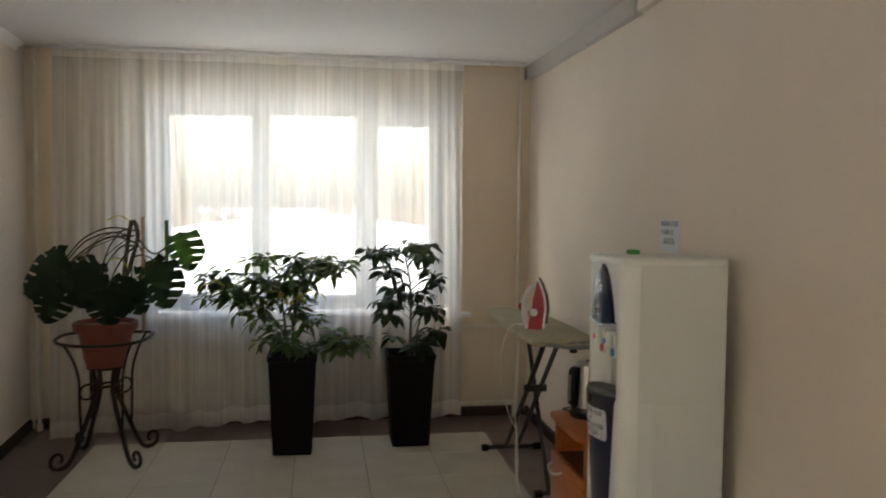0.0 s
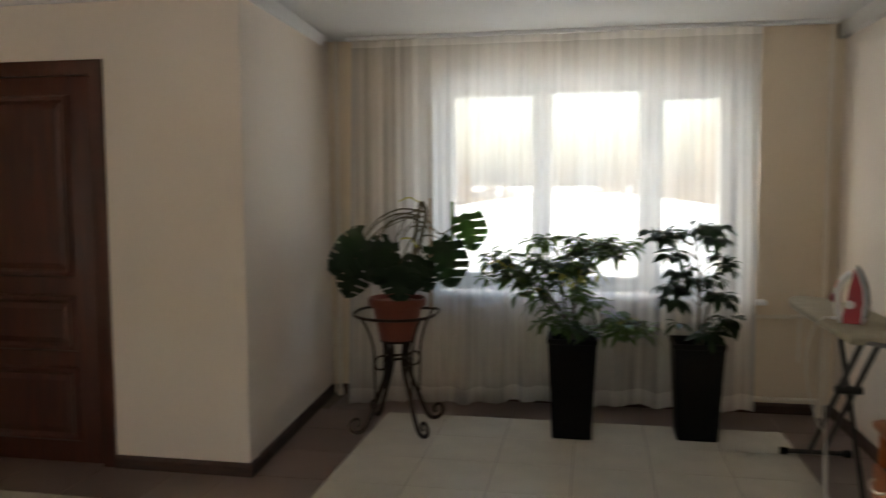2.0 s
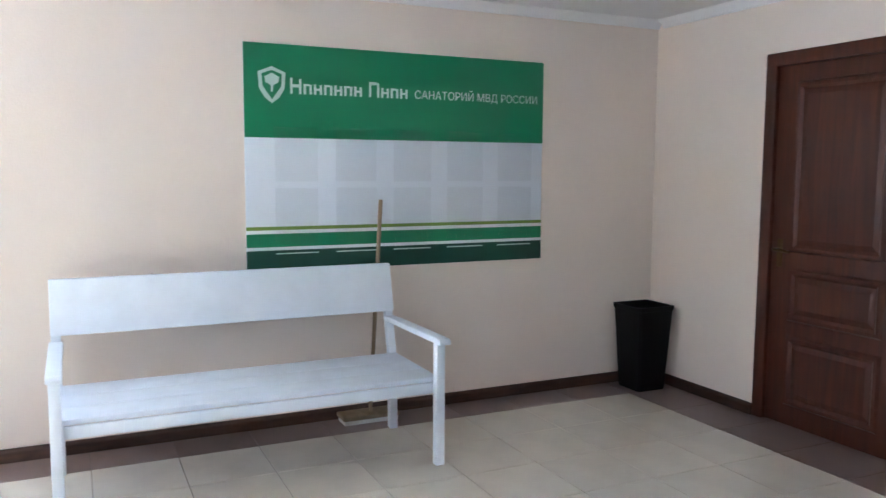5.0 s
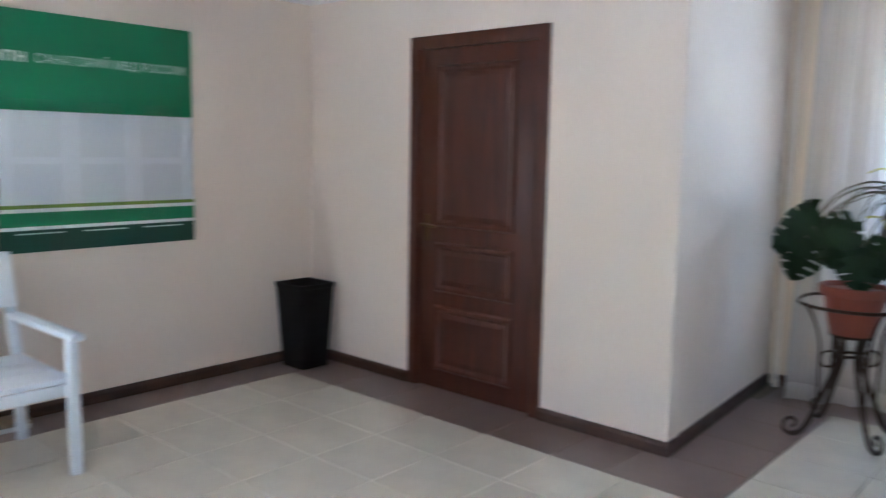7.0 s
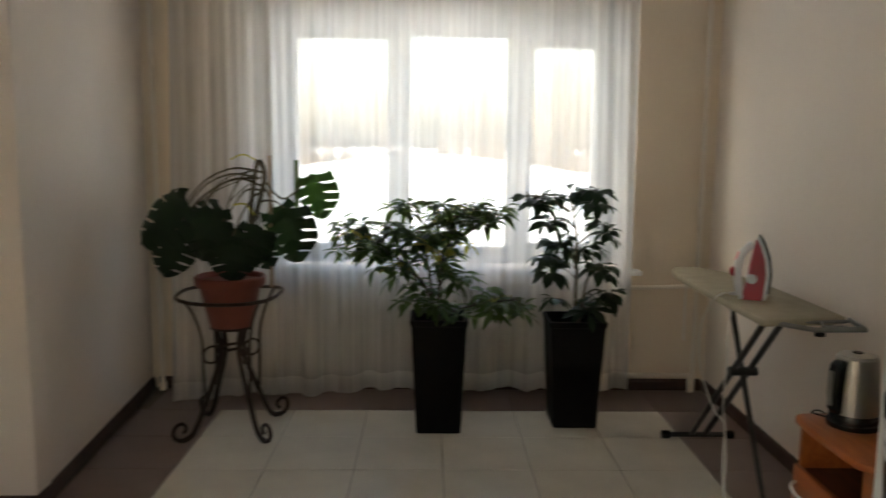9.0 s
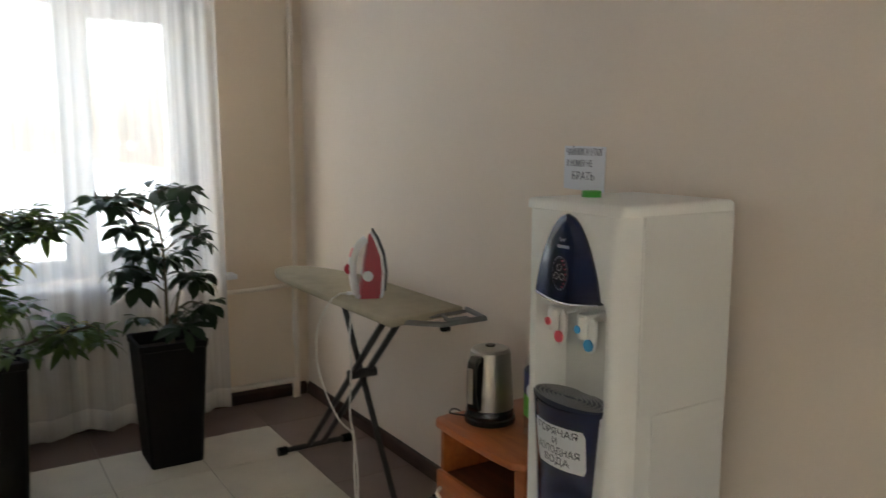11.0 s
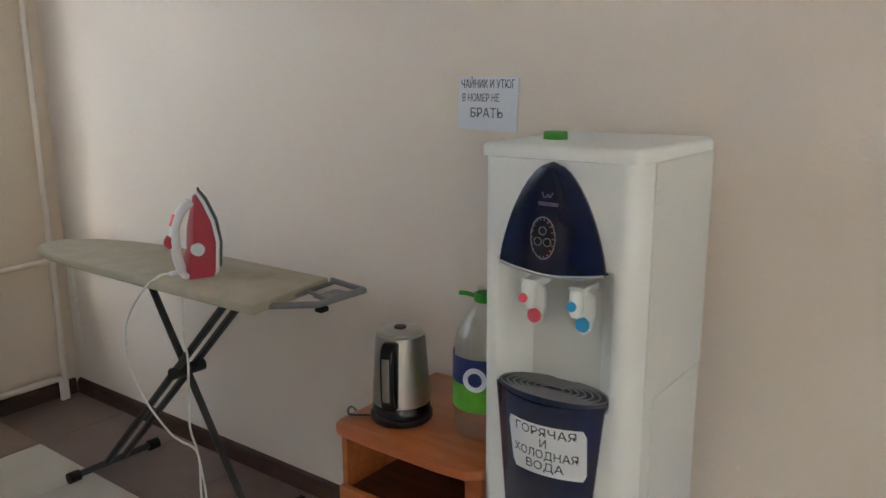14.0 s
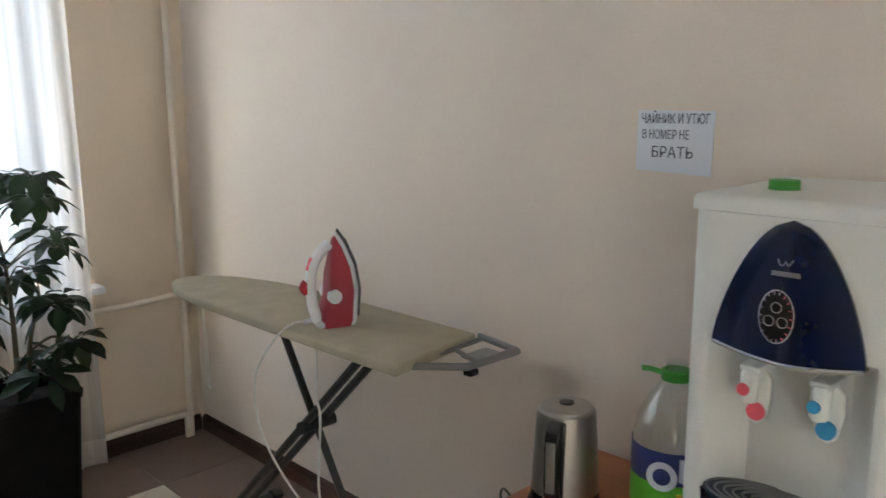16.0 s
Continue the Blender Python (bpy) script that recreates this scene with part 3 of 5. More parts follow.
def tree(at, h, seed, label):
    r = random.Random(seed)
    t = thing("tree", label, "tree", "bare trees outside", at)
    b = tube([(0, 0, -0.4), (0.1 * r.uniform(-1, 1), 0, h * 0.4), (0.3 * r.uniform(-1, 1), 0, h)], 0.03 * h * 0.6, 8, smooth=5, taper=0.2)
    part("trunk", b, M_BARK, t)
    b = bmesh.new()
    verts, faces = [], []
    for k in range(26):
        z = h * r.uniform(0.22, 0.95)
        a = r.uniform(0, 6.28)
        ln = (h - z) * 0.35 + h * 0.12
        p0 = Vector((0, 0, z))
        p1 = p0 + Vector((math.cos(a) * ln * 0.5, math.sin(a) * ln * 0.5, ln * 0.35))
        p2 = p0 + Vector((math.cos(a) * ln, math.sin(a) * ln, ln * 0.85))
        tube([p0, p1, p2], 0.012 * h * 0.35, 5, bm=b, smooth=2, taper=0.3)
        for q in range(7):
            f = r.uniform(0.3, 1)
            s = p0.lerp(p2, f)
            e = s + Vector((r.uniform(-1, 1), r.uniform(-1, 1), r.uniform(0.1, 1))) * ln * 0.4
            tube([s, e], 0.02, 3, bm=b, taper=0.3)
    part("crown", b, M_HEDGE, t)


for k, (x, y, h) in enumerate(((-13, 42, 9), (-8.5, 36, 8), (-16, 52, 11), (-5, 55, 7), (2, 60, 7), (6, 40, 7), (9.5, 46, 9), (13, 52, 10), (4.2, 34, 5.0))):
    tree((x, y, -0.9), h, k + 3, "tall bare tree with fine ochre twigs in the snow")

b = bmesh.new()
rw = random.Random(9)
for k in range(900):
    x, y = rw.uniform(-34, 34), rw.uniform(38, 47)
    hgt = rw.uniform(2.0, 4.6) * (0.75 + 0.4 * noise.noise((x * 0.12, 0, 0)))
    for q in range(5):
        p = Vector((x + rw.uniform(-0.8, 0.8), y, -1.2 + hgt * rw.uniform(0.1, 0.7)))
        e = p + Vector((rw.uniform(-0.7, 0.7), rw.uniform(-0.3, 0.3), hgt * rw.uniform(0.3, 0.5)))
        w = Vector((rw.uniform(0.05, 0.2), 0, 0))
        b.faces.new([b.verts.new(v) for v in (p - w, p + w, e)])
tagged(part("far_woods", b, M_HEDGE, smooth=False), "dense ochre thicket beyond the snow", "woods", kind="stuff")

# ---- planters ----
def planter(name, x, y, z_top, w_top, w_bot, label, group):
    t = thing(name, label, "planter", group, (x, y, 0))
    b = bmesh.new()
    rings = []
    for w, z in ((w_bot, 0.0), (w_bot + 0.004, 0.01), (w_top - 0.01, z_top - 0.03), (w_top, z_top - 0.028), (w_top + 0.004, z_top), (w_top - 0.022, z_top), (w_top - 0.03, z_top - 0.06)):
        h, c = w / 2, 0.012
        pts = []
        for sx, sy in ((1, 1), (-1, 1), (-1, -1), (1, -1)):
            e = [(sx * h, sy * (h - c)), (sx * (h - c), sy * h)]
            pts += e if sx * sy > 0 else e[::-1]
        rings.append([b.verts.new((px, py, z)) for px, py in pts])
    for a, c in zip(rings[:-1], rings[1:]):
        for k in range(8):
            b.faces.new((a[k], a[(k + 1) % 8], c[(k + 1) % 8], c[k]))
    b.faces.new(rings[0])
    part("shell", b, M_POT, t)
    h = w_top / 2 - 0.016
    part("soil", box(-h, h, -h, h, z_top - 0.075, z_top - 0.055), M_SOIL, t)
    return t


planter("planter", -1.602, -0.640, 0.585, 0.285, 0.222, "tall tapered black plastic planter on the tiles", "tall black planters")
planter("planter", -0.895, -0.553, 0.562, 0.290, 0.222, "tall tapered black plastic planter on the tiles", "tall black planters")
planter("planter", -5.675, -1.830, 0.56, 0.285, 0.215, "empty tall tapered black plastic planter in the wall corner", "tall black planters")


def leaf_mesh(bm, base, way, up, length, width, droop, shape=0.45):
    """One folded leaf with its widest place at `shape` of its length."""
    way = way.normalized()
    side = way.cross(up)
    if side.length < 0.01:
        side = way.orthogonal()
    side.normalize()
    nrm = side.cross(way)
    n = 5
    mid, lft, rgt = [], [], []
    for i in range(n + 1):
        s = i / n
        w = width * 0.5 * (math.sin(math.pi * s ** (math.log(0.5) / math.log(shape))) ** 0.8 if 0 < s < 1 else 0.0)
        c = base + way * (length * s) - Vector((0, 0, 1)) * (droop * length * s * s)
        mid.append(bm.verts.new(c))
        if 0 < i < n:
            lft.append(bm.verts.new(c + side * w + nrm * w * 0.25))
            rgt.append(bm.verts.new(c - side * w + nrm * w * 0.25))
    for arm in (lft, rgt):
        bm.faces.new((mid[0], mid[1], arm[0]))
        for i in range(1, n - 1):
            bm.faces.new((mid[i], mid[i + 1], arm[i], arm[i - 1]))
        bm.faces.new((mid[n - 1], mid[n], arm[n - 2]))


def whorl(seed, count, length, width, droop, shape):
    """A fan of leaflets round the end of one stalk."""
    r = random.Random(seed)
    b = bmesh.new()
    for k in range(count):
        a = 2 * math.pi * k / count + r.uniform(-0.25, 0.25)
        tilt = r.uniform(-0.35, 0.35)
        way = Vector((math.cos(a), math.sin(a), tilt))
        l = length * r.uniform(0.7, 1.1)
        st = way.normalized() * 0.02
        leaf_mesh(b, st, way, Vector((0, 0, 1)), l, width * r.uniform(0.8, 1.1), droop * r.uniform(0.5, 1.4), shape)
        tube([(0, 0, 0), st], 0.0013, 3, bm=b)
    return b


def potted_plant(name, label, base, stems, tips, whorls, seed, yellow):
    """Trunks, side stalks to each tip, and a whorl of leaflets at every tip."""
    r = random.Random(seed)
    t = thing(name, label, "plant", "", base)
    for s in stems:
        part("stem", tube(s, 0.009, 7, smooth=5, taper=0.55), M_STEM, t)
    for tip in tips:
        tip = Vector(tip)
        best = min((p for s in stems for p in smooth_path(s, 5)), key=lambda p: (p - tip).length + 1.5 * max(0.0, p.z - tip.z + 0.04))
        md = best.lerp(tip, 0.5) + Vector((0, 0, 0.03))
        part("stalk", tube([best, md, tip], 0.0034, 5, smooth=3, taper=0.5), M_STEM, t)
        me = r.choice(yellow if r.random() < 0.07 else whorls)
        o = new("leaf_whorl", me)
        o.parent = t
        o.matrix_basis = Matrix.Translation(tip) @ Euler((r.uniform(-0.5, 0.5), r.uniform(-0.5, 0.5), r.uniform(0, 6.28))).to_matrix().to_4x4() @ Matrix.Scale(r.uniform(0.8, 1.15), 4)
    return t


def scatter(r, boxes):
    out = []
    for cnt, x0, x1, y0, y1, z0, z1 in boxes:
        for k in range(cnt):
            out.append((r.uniform(x0, x1), r.uniform(y0, y1), r.uniform(z0, z1)))
    return out


W1 = [finish("whorl", whorl(20 + k, 8, 0.100, 0.033, 0.45, 0.45), M_LEAF1) for k in range(4)]
W1Y = [finish("whorl", whorl(30, 6, 0.085, 0.028, 0.5, 0.45), M_YELLOW)]
W2 = [finish("whorl", whorl(40 + k, 8, 0.100, 0.048, 0.6, 0.60), M_LEAF2) for k in range(4)]

rs = random.Random(11)
tips1 = scatter(rs, [(20, -0.52, -0.26, -0.16, 0.12, 0.33, 0.47), (9, -0.36, -0.14, -0.18, 0.10, 0.22, 0.38), (32, -0.24, 0.14, -0.20, 0.14, 0.38, 0.58), (14, 0.06, 0.33, -0.14, 0.12, 0.46, 0.58),
                     (28, -0.22, 0.14, -0.20, 0.12, 0.18, 0.42), (6, -0.20, 0.02, -0.18, 0.05, 0.06, 0.16), (14, 0.10, 0.42, -0.20, 0.0, 0.03, 0.13), (6, -0.08, 0.14, -0.2, 0.05, 0.02, 0.14)])
stems1 = [[(0, 0, -0.07), (0.0, 0.0, 0.15), (0.02, -0.01, 0.32), (0.08, 0.0, 0.52)], [(0.01, 0, -0.07), (-0.08, 0, 0.16), (-0.25, -0.02, 0.32), (-0.46, -0.02, 0.40)],
          [(0.0, 0.02, -0.07), (0.06, -0.05, 0.02), (0.2, -0.1, 0.08), (0.36, -0.1, 0.10)], [(-0.01, 0, -0.07), (-0.05, 0, 0.2), (-0.08, -0.02, 0.46)]]
potted_plant("umbrella_plant", "bushy umbrella plant with pointed green and yellowing leaves", (-1.602, -0.640, 0.585), stems1, tips1, W1, 5, W1Y)

tips2 = scatter(rs, [(5, -0.32, -0.10, -0.08, 0.06, 0.58, 0.66), (6, -0.08, 0.10, -0.10, 0.08, 0.58, 0.66), (3, -0.16, -0.08, -0.1, 0.05, 0.44, 0.52), (3, 0.10, 0.17, -0.1, 0.05, 0.43, 0.54), (6, -0.12, 0.10, -0.10, 0.08, 0.34, 0.42),
                     (4, -0.17, -0.08, -0.1, 0.05, 0.24, 0.34), (4, 0.02, 0.18, -0.1, 0.05, 0.2, 0.28), (5, -0.18, 0.14, -0.12, 0.05, 0.03, 0.11), (2, 0.12, 0.19, -0.1, 0.0, 0.12, 0.18)])
stems2 = [[(0, 0, -0.07), (0.005, 0, 0.2), (0.0, 0.01, 0.42), (-0.04, 0, 0.62)], [(0.02, 0.01, -0.07), (0.05, 0, 0.15), (0.09, 0, 0.27)], [(-0.04, 0, 0.55), (-0.16, 0, 0.62), (-0.28, 0, 0.63)]]
potted_plant("schefflera", "dark green schefflera with rounded leaflets in a planter", (-0.895, -0.553, 0.562), stems2, tips2, W2, 8, W2)

# ---- wrought-iron stand with the monstera ----
SX, SY = -2.64, -0.70
st = thing("plant_stand", "wrought-iron plant stand with scrolled feet and a top ring", "plant stand", "", (SX, SY, 0))
for ax, ay in ((-1, -1), (1, -1), (1, 1), (-1, 1)):
    d = Vector((ax, ay, 0)).normalized()
    def at(r, z):
        return (d.x * r, d.y * r, z)
    part("leg", tube([at(0.10, 0.60), at(0.075, 0.50), at(0.062, 0.42), at(0.085, 0.33), at(0.15, 0.18), at(0.20, 0.07), at(0.24, 0.022), at(0.285, 0.014)], 0.0135, 8, smooth=6), M_IRON, st)
    sc = [at(0.285, 0.014)]
    for k in range(1, 15):
        a = -math.pi / 2 + k * 0.42
        rr = 0.052 - 0.0026 * k
        sc.append(at(0.285 + rr * math.cos(a), 0.066 + rr * math.sin(a)))
    part("scroll_foot", tube(sc, 0.0105, 8, smooth=3, taper=0.75), M_IRON, st)
    part("thin_bar", tube([at(0.255, 0.70), at(0.205, 0.62), at(0.165, 0.50), at(0.16, 0.35), at(0.155, 0.20)], 0.0075, 7, smooth=5), M_IRON, st)
    ring = [at(0.115 + 0.042 * math.cos(k * 0.524), 0.41 + 0.042 * math.sin(k * 0.524)) for k in range(13)]
    part("ring_ornament", tube(ring, 0.006, 6, smooth=2), M_IRON, st)
ring = []
for k in range(33):
    a = 2 * math.pi * k / 32
    c, s = math.cos(a), math.sin(a)
    q = 0.245 / (abs(c) ** 3 + abs(s) ** 3) ** (1 / 3)
    ring.append((q * c, q * s, 0.70 + 0.008 * math.cos(2 * a)))
part("top_ring", tube(ring, 0.009, 8), M_IRON, st)
part("pot_support", tube([(0.10 * math.cos(k * 0.3927), 0.10 * math.sin(k * 0.3927), 0.535) for k in range(17)], 0.007, 6), M_IRON, st)
part("cross_tie", tube([(0.07, 0.0, 0.43), (0, 0.07, 0.43), (-0.07, 0.0, 0.43), (0, -0.07, 0.43), (0.07, 0.0, 0.43)], 0.008, 6), M_IRON, st)

fp = thing("flower_pot", "terracotta-coloured plastic flower pot in an iron stand", "flower pot", "", (SX, SY, 0.5425))
part("shell", lathe([(0.09, 0.0), (0.105, 0.0), (0.148, 0.20), (0.166, 0.202), (0.172, 0.21), (0.174, 0.246), (0.168, 0.252), (0.158, 0.25), (0.155, 0.225)], 40), M_TERRA, fp)
part("soil", lathe([(0.02, 0.218), (0.152, 0.222)], 24), M_SOIL, fp)


def monstera_leaf(length, width, seed, droop):
    """Heart-shaped blade with deep slits between its lobes, tip along +x."""
    r = random.Random(seed)
    b = bmesh.new()
    lobes = 5
    def prof(s):
        return width * 0.5 * (max(0.0, math.sin(math.pi * (0.12 + 0.88 * s) ** 0.75)) ** 0.6)
    def place(s, u, sgn, sweep):
        w = prof(s)
        x = length * (s + sweep * u * 0.14 * (1 - s) - 0.16 * u * u * max(0, 0.35 - s) * 3)
        y = sgn * w * u
        z = -droop * length * (s * s) - 0.22 * width * u * u + 0.015 * math.sin(9 * s)
        return (x, y, z)
    for sgn in (1, -1):
        for k in range(lobes):
            s0, s1 = k / lobes, (k + 1) / lobes
            gap = r.uniform(0.16, 0.30) if k < lobes - 1 else 0.1
            inner = r.uniform(0.28, 0.45)
            cols = []
            for u in (0, inner * 0.6, inner, inner + 0.15, 0.8, 0.93, 1.0):
                g = gap * 0.5 * (s1 - s0) * (0 if u <= inner else min(1, (u - inner) / 0.12))
                if u > 0.9:
                    g = (s1 - s0) * (0.05 if u < 1 else 0.16)
                cols.append([b.verts.new(place(a, u, sgn, 1.0)) for a in (s0 + g, (s0 + s1) / 2, s1 - g)])
            for c0, c1 in zip(cols[:-1], cols[1:]):
                for j in range(2):
                    b.faces.new((c0[j], c0[j + 1], c1[j + 1], c1[j]))
    bmesh.ops.remove_doubles(b, verts=b.verts, dist=0.0008)
    return b


mon = thing("monstera", "large monstera with split dark green leaves in a pot", "plant", "", (SX, SY, 0.765))
for pts in ([(0.05, 0, -0.02), (0.09, 0.0, 0.2), (0.12, 0, 0.45), (0.145, 0.0, 0.6)], [(0.0, 0, -0.02), (0.10, 0.02, 0.25), (0.17, 0.03, 0.5), (0.15, 0.02, 0.6)]):
    part("stem", tube(pts, 0.012, 7, smooth=6), M_STEM, mon)
part("support_stick", box(0.185, 0.2, 0.05, 0.065, -0.04, 0.62), M_STICKW, mon)
part("support_stick", box(0.315, 0.335, 0.045, 0.06, 0.36, 0.60), M_LEAF1, mon, "green-painted support stick top")
rm = random.Random(21)
# stalk end, bearing of the tip in the upright plane, lean towards the room, length, width
BLADES = [(-0.17, -0.10, 0.40, 222, 0.35, 0.29, 0.28), (-0.24, -0.06, 0.26, 255, 0.15, 0.24, 0.23), (-0.08, -0.12, 0.38, 268, 0.30, 0.26, 0.26), (0.05, -0.13, 0.24, 272, 0.35, 0.21, 0.25), (0.16, -0.08, 0.29, 250, 0.2, 0.22, 0.21),
          (0.28, -0.06, 0.37, 282, 0.25, 0.27, 0.26), (-0.02, 0.02, 0.34, 205, 0.5, 0.21, 0.21), (-0.22, 0.08, 0.37, 200, -0.3, 0.25, 0.22), (0.20, 0.08, 0.36, 300, -0.3, 0.23, 0.21), (-0.05, 0.10, 0.25, 265, -0.4, 0.22, 0.21), (0.12, -0.02, 0.24, 305, 0.4, 0.19, 0.19)]


def hang(o, x, y, z, bearing, lean):
    """Sets a blade at its stalk with the tip down and its face to the room."""
    tip = Vector((math.cos(radians(bearing)), -lean, math.sin(radians(bearing)))).normalized()
    face = Vector((rm.uniform(-0.25, 0.25), -1.0, rm.uniform(0.1, 0.45)))
    side = face.cross(tip).normalized()
    face = tip.cross(side)
    o.matrix_basis = Matrix.Translation((x, y, z)) @ Matrix((tip, side, face)).transposed().to_4x4()


CROWN = Vector((0.165, 0.0, 0.54))
for k, (x, y, z, brg, lean, ln, wd) in enumerate(BLADES):
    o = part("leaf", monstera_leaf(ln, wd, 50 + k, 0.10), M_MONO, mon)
    hang(o, x, y, z, brg, lean)
    s0 = CROWN - Vector((0.01 * (k % 3), 0, 0.03 * (k % 6)))
    rise = 0.06 if x < 0 else 0.02
    part("stalk", tube([s0, (0.62 * s0.x + 0.38 * x, y * 0.4, 0.7 * s0.z + 0.3 * z + rise), (0.25 * s0.x + 0.75 * x, y * 0.8, 0.3 * s0.z + 0.7 * z + rise), (x, y, z)], 0.0058, 6, smooth=5, taper=0.7), M_STEM, mon)
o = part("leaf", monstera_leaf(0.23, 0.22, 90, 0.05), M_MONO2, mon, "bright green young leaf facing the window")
hang(o, 0.405, 0.0, 0.535, 282, 0.1)
part("stalk", tube([(0.165, 0, 0.52), (0.22, 0.01, 0.44), (0.27, 0.02, 0.41), (0.34, 0.02, 0.46), (0.405, 0.01, 0.535)], 0.0055, 6, smooth=5), M_STEM, mon)
for k in range(3):
    a = rm.uniform(-0.25, 0.0)
    part("aerial_root", tube([(0.14, 0.0, 0.55 - 0.02 * k), (0.02 + a * 0.3, -0.03, 0.5 - 0.05 * k), (a, -0.05, 0.36 - 0.03 * k)], 0.003, 5, smooth=5), M_STEM, mon)
part("yellow_tendril", tube([(0.02, -0.02, 0.60), (0.08, -0.02, 0.625), (0.14, -0.02, 0.60)], 0.004, 5, smooth=4), M_YELLOW, mon, "yellowed leaf remnant")
part("yellow_tendril", tube([(0.03, -0.03, 0.38), (0.09, -0.03, 0.385), (0.13, -0.02, 0.33)], 0.005, 5, smooth=4), M_YELLOW, mon, "yellowed leaf remnant")

# ---- ironing board ----
ib = thing("ironing_board", "ironing board with a stained beige cover and dark crossed legs", "ironing board")
out = [(-0.465, -1.85), (-0.138, -1.80), (-0.138, -1.30), (-0.150, -0.98), (-0.21, -0.75), (-0.29, -0.63), (-0.385, -0.615), (-0.442, -0.71), (-0.468, -0.92), (-0.470, -1.40)]
pts = [(p.x, p.y) for p in smooth_path([(x, y, 0) for x, y in out[1:]], 4)]
part("cover", prism([(-0.465, -1.85)] + pts, 0.812, 0.842, "z", 0.009, seg=3), M_BOARD, ib)
part("underframe", prism([(-0.40, -1.78), (-0.17, -1.77), (-0.17, -1.0), (-0.30, -0.75), (-0.40, -1.0)], 0.803, 0.811), M_GREYP, ib)
b = tube([(-0.43, -1.80, 0.822), (-0.31, -1.93, 0.822), (-0.15, -1.95, 0.83), (-0.125, -1.80, 0.83)], 0.011, 8, flat=0.7)
tube([(-0.40, -1.82, 0.822), (-0.14, -1.815, 0.828)], 0.007, 6, bm=b)
tube([(-0.24, -1.82, 0.824), (-0.27, -1.935, 0.824)], 0.006, 6, bm=b)
part("iron_rest", b, M_GREYP, ib, "grey metal iron rest")
part("rest_plate", prism([(-0.26, -1.86), (-0.17, -1.86), (-0.17, -1.94), (-0.27, -1.93)], 0.818, 0.823), M_GREYP, ib)
part("rest_tip", box(-0.315, -0.285, -1.945, -1.92, 0.80, 0.815, 0.003), M_BLACK, ib)
for x in (-0.335, -0.265):
    part("leg", tube([(x, -0.81, 0.03), (x, -1.60, 0.80)], 0.013, 8), M_LEG, ib)
part("leg", tube([(-0.30, -1.585, 0.03), (-0.30, -1.10, 0.80)], 0.012, 8), M_LEG, ib)
part("leg_plate", box(-0.33, -0.27, -1.15, -1.06, 0.79, 0.803), M_LEG, ib)
part("pivot", tube([(-0.36, -1.30, 0.492), (-0.24, -1.30, 0.492)], 0.02, 10), M_LEG, ib)
for x0, x1, y in ((-0.485, -0.125, -0.805), (-0.375, -0.09, -1.587)):
    part("foot_bar", tube([(x0 + 0.02, y, 0.022), (x1 - 0.02, y, 0.022)], 0.013, 8), M_LEG, ib)
    for a, c in ((x0, x0 + 0.04), (x1 - 0.04, x1)):
        part("rubber_foot", tube([(a, y, 0.021), (c, y, 0.021)], 0.021, 10), M_BLACK, ib)
part("tie_cord", tube([(-0.42, -0.86, 0.81), (-0.425, -0.87, 0.68), (-0.43, -0.885, 0.55), (-0.428, -0.90, 0.53), (-0.425, -0.89, 0.56), (-0.42, -0.868, 0.81)], 0.0022, 5, smooth=4), M_CORD, ib, "white drawstring hanging from the cover")
part("clip", box(-0.437, -0.40, -1.33, -1.25, 0.797, 0.812, 0.003), M_STEEL, ib)

# ---- iron ----
ir = thing("iron", "crimson and white steam iron standing on its heel", "iron", "", (-0.343, -1.465, 0.8425), -20)
# outline in x (sole towards +x) and z
body = [(-0.045, 0.0), (0.032, 0.0), (0.044, 0.03), (0.048, 0.10), (0.040, 0.16), (0.022, 0.215), (0.005, 0.245), (-0.004, 0.235), (-0.012, 0.19), (-0.022, 0.14), (-0.026, 0.08), (-0.040, 0.04)]


def iron_slice(outline, halfwidth, bm=None):
    b = bmesh.new()
    rings = []
    for f in (-1, -0.75, 0.75, 1):
        ring = []
        for x, z in outline:
            w = halfwidth * (1 - max(0.0, z / 0.25) ** 2.2) + 0.003
            k = 0.90 if abs(f) == 1 else 1.0
            ring.append(b.verts.new((x * k, f * w, z)))
        rings.append(ring)
    n = len(outline)
    for a, c in zip(rings[:-1], rings[1:]):
        for i in range(n):
            b.faces.new((a[i], a[(i + 1) % n], c[(i + 1) % n], c[i]))
    b.faces.new(rings[0])
    b.faces.new(rings[-1])
    return b


part("body", iron_slice(body, 0.042), M_IRONR, ir)
part("heel", box(-0.058, 0.044, -0.04, 0.04, 0.0, 0.016, 0.005), M_IRONW, ir)
part("skirt", iron_slice([(0.036, 0.012), (0.047, 0.012), (0.056, 0.10), (0.048, 0.165), (0.028, 0.222), (0.008, 0.252), (0.002, 0.245), (0.020, 0.21), (0.038, 0.16), (0.045, 0.10)], 0.05), M_IRONW, ir)
part("soleplate", iron_slice([(0.050, 0.03), (0.056, 0.03), (0.064, 0.10), (0.056, 0.17), (0.034, 0.23), (0.012, 0.262), (0.008, 0.256), (0.028, 0.222), (0.050, 0.165), (0.058, 0.10)], 0.053), M_SOLE, ir)
part("handle", tube([(-0.048, 0, 0.012), (-0.060, 0, 0.05), (-0.066, 0, 0.10), (-0.062, 0, 0.15), (-0.042, 0, 0.195), (-0.012, 0, 0.222)], 0.017, 10, smooth=5, flat=0.85), M_IRONW, ir)
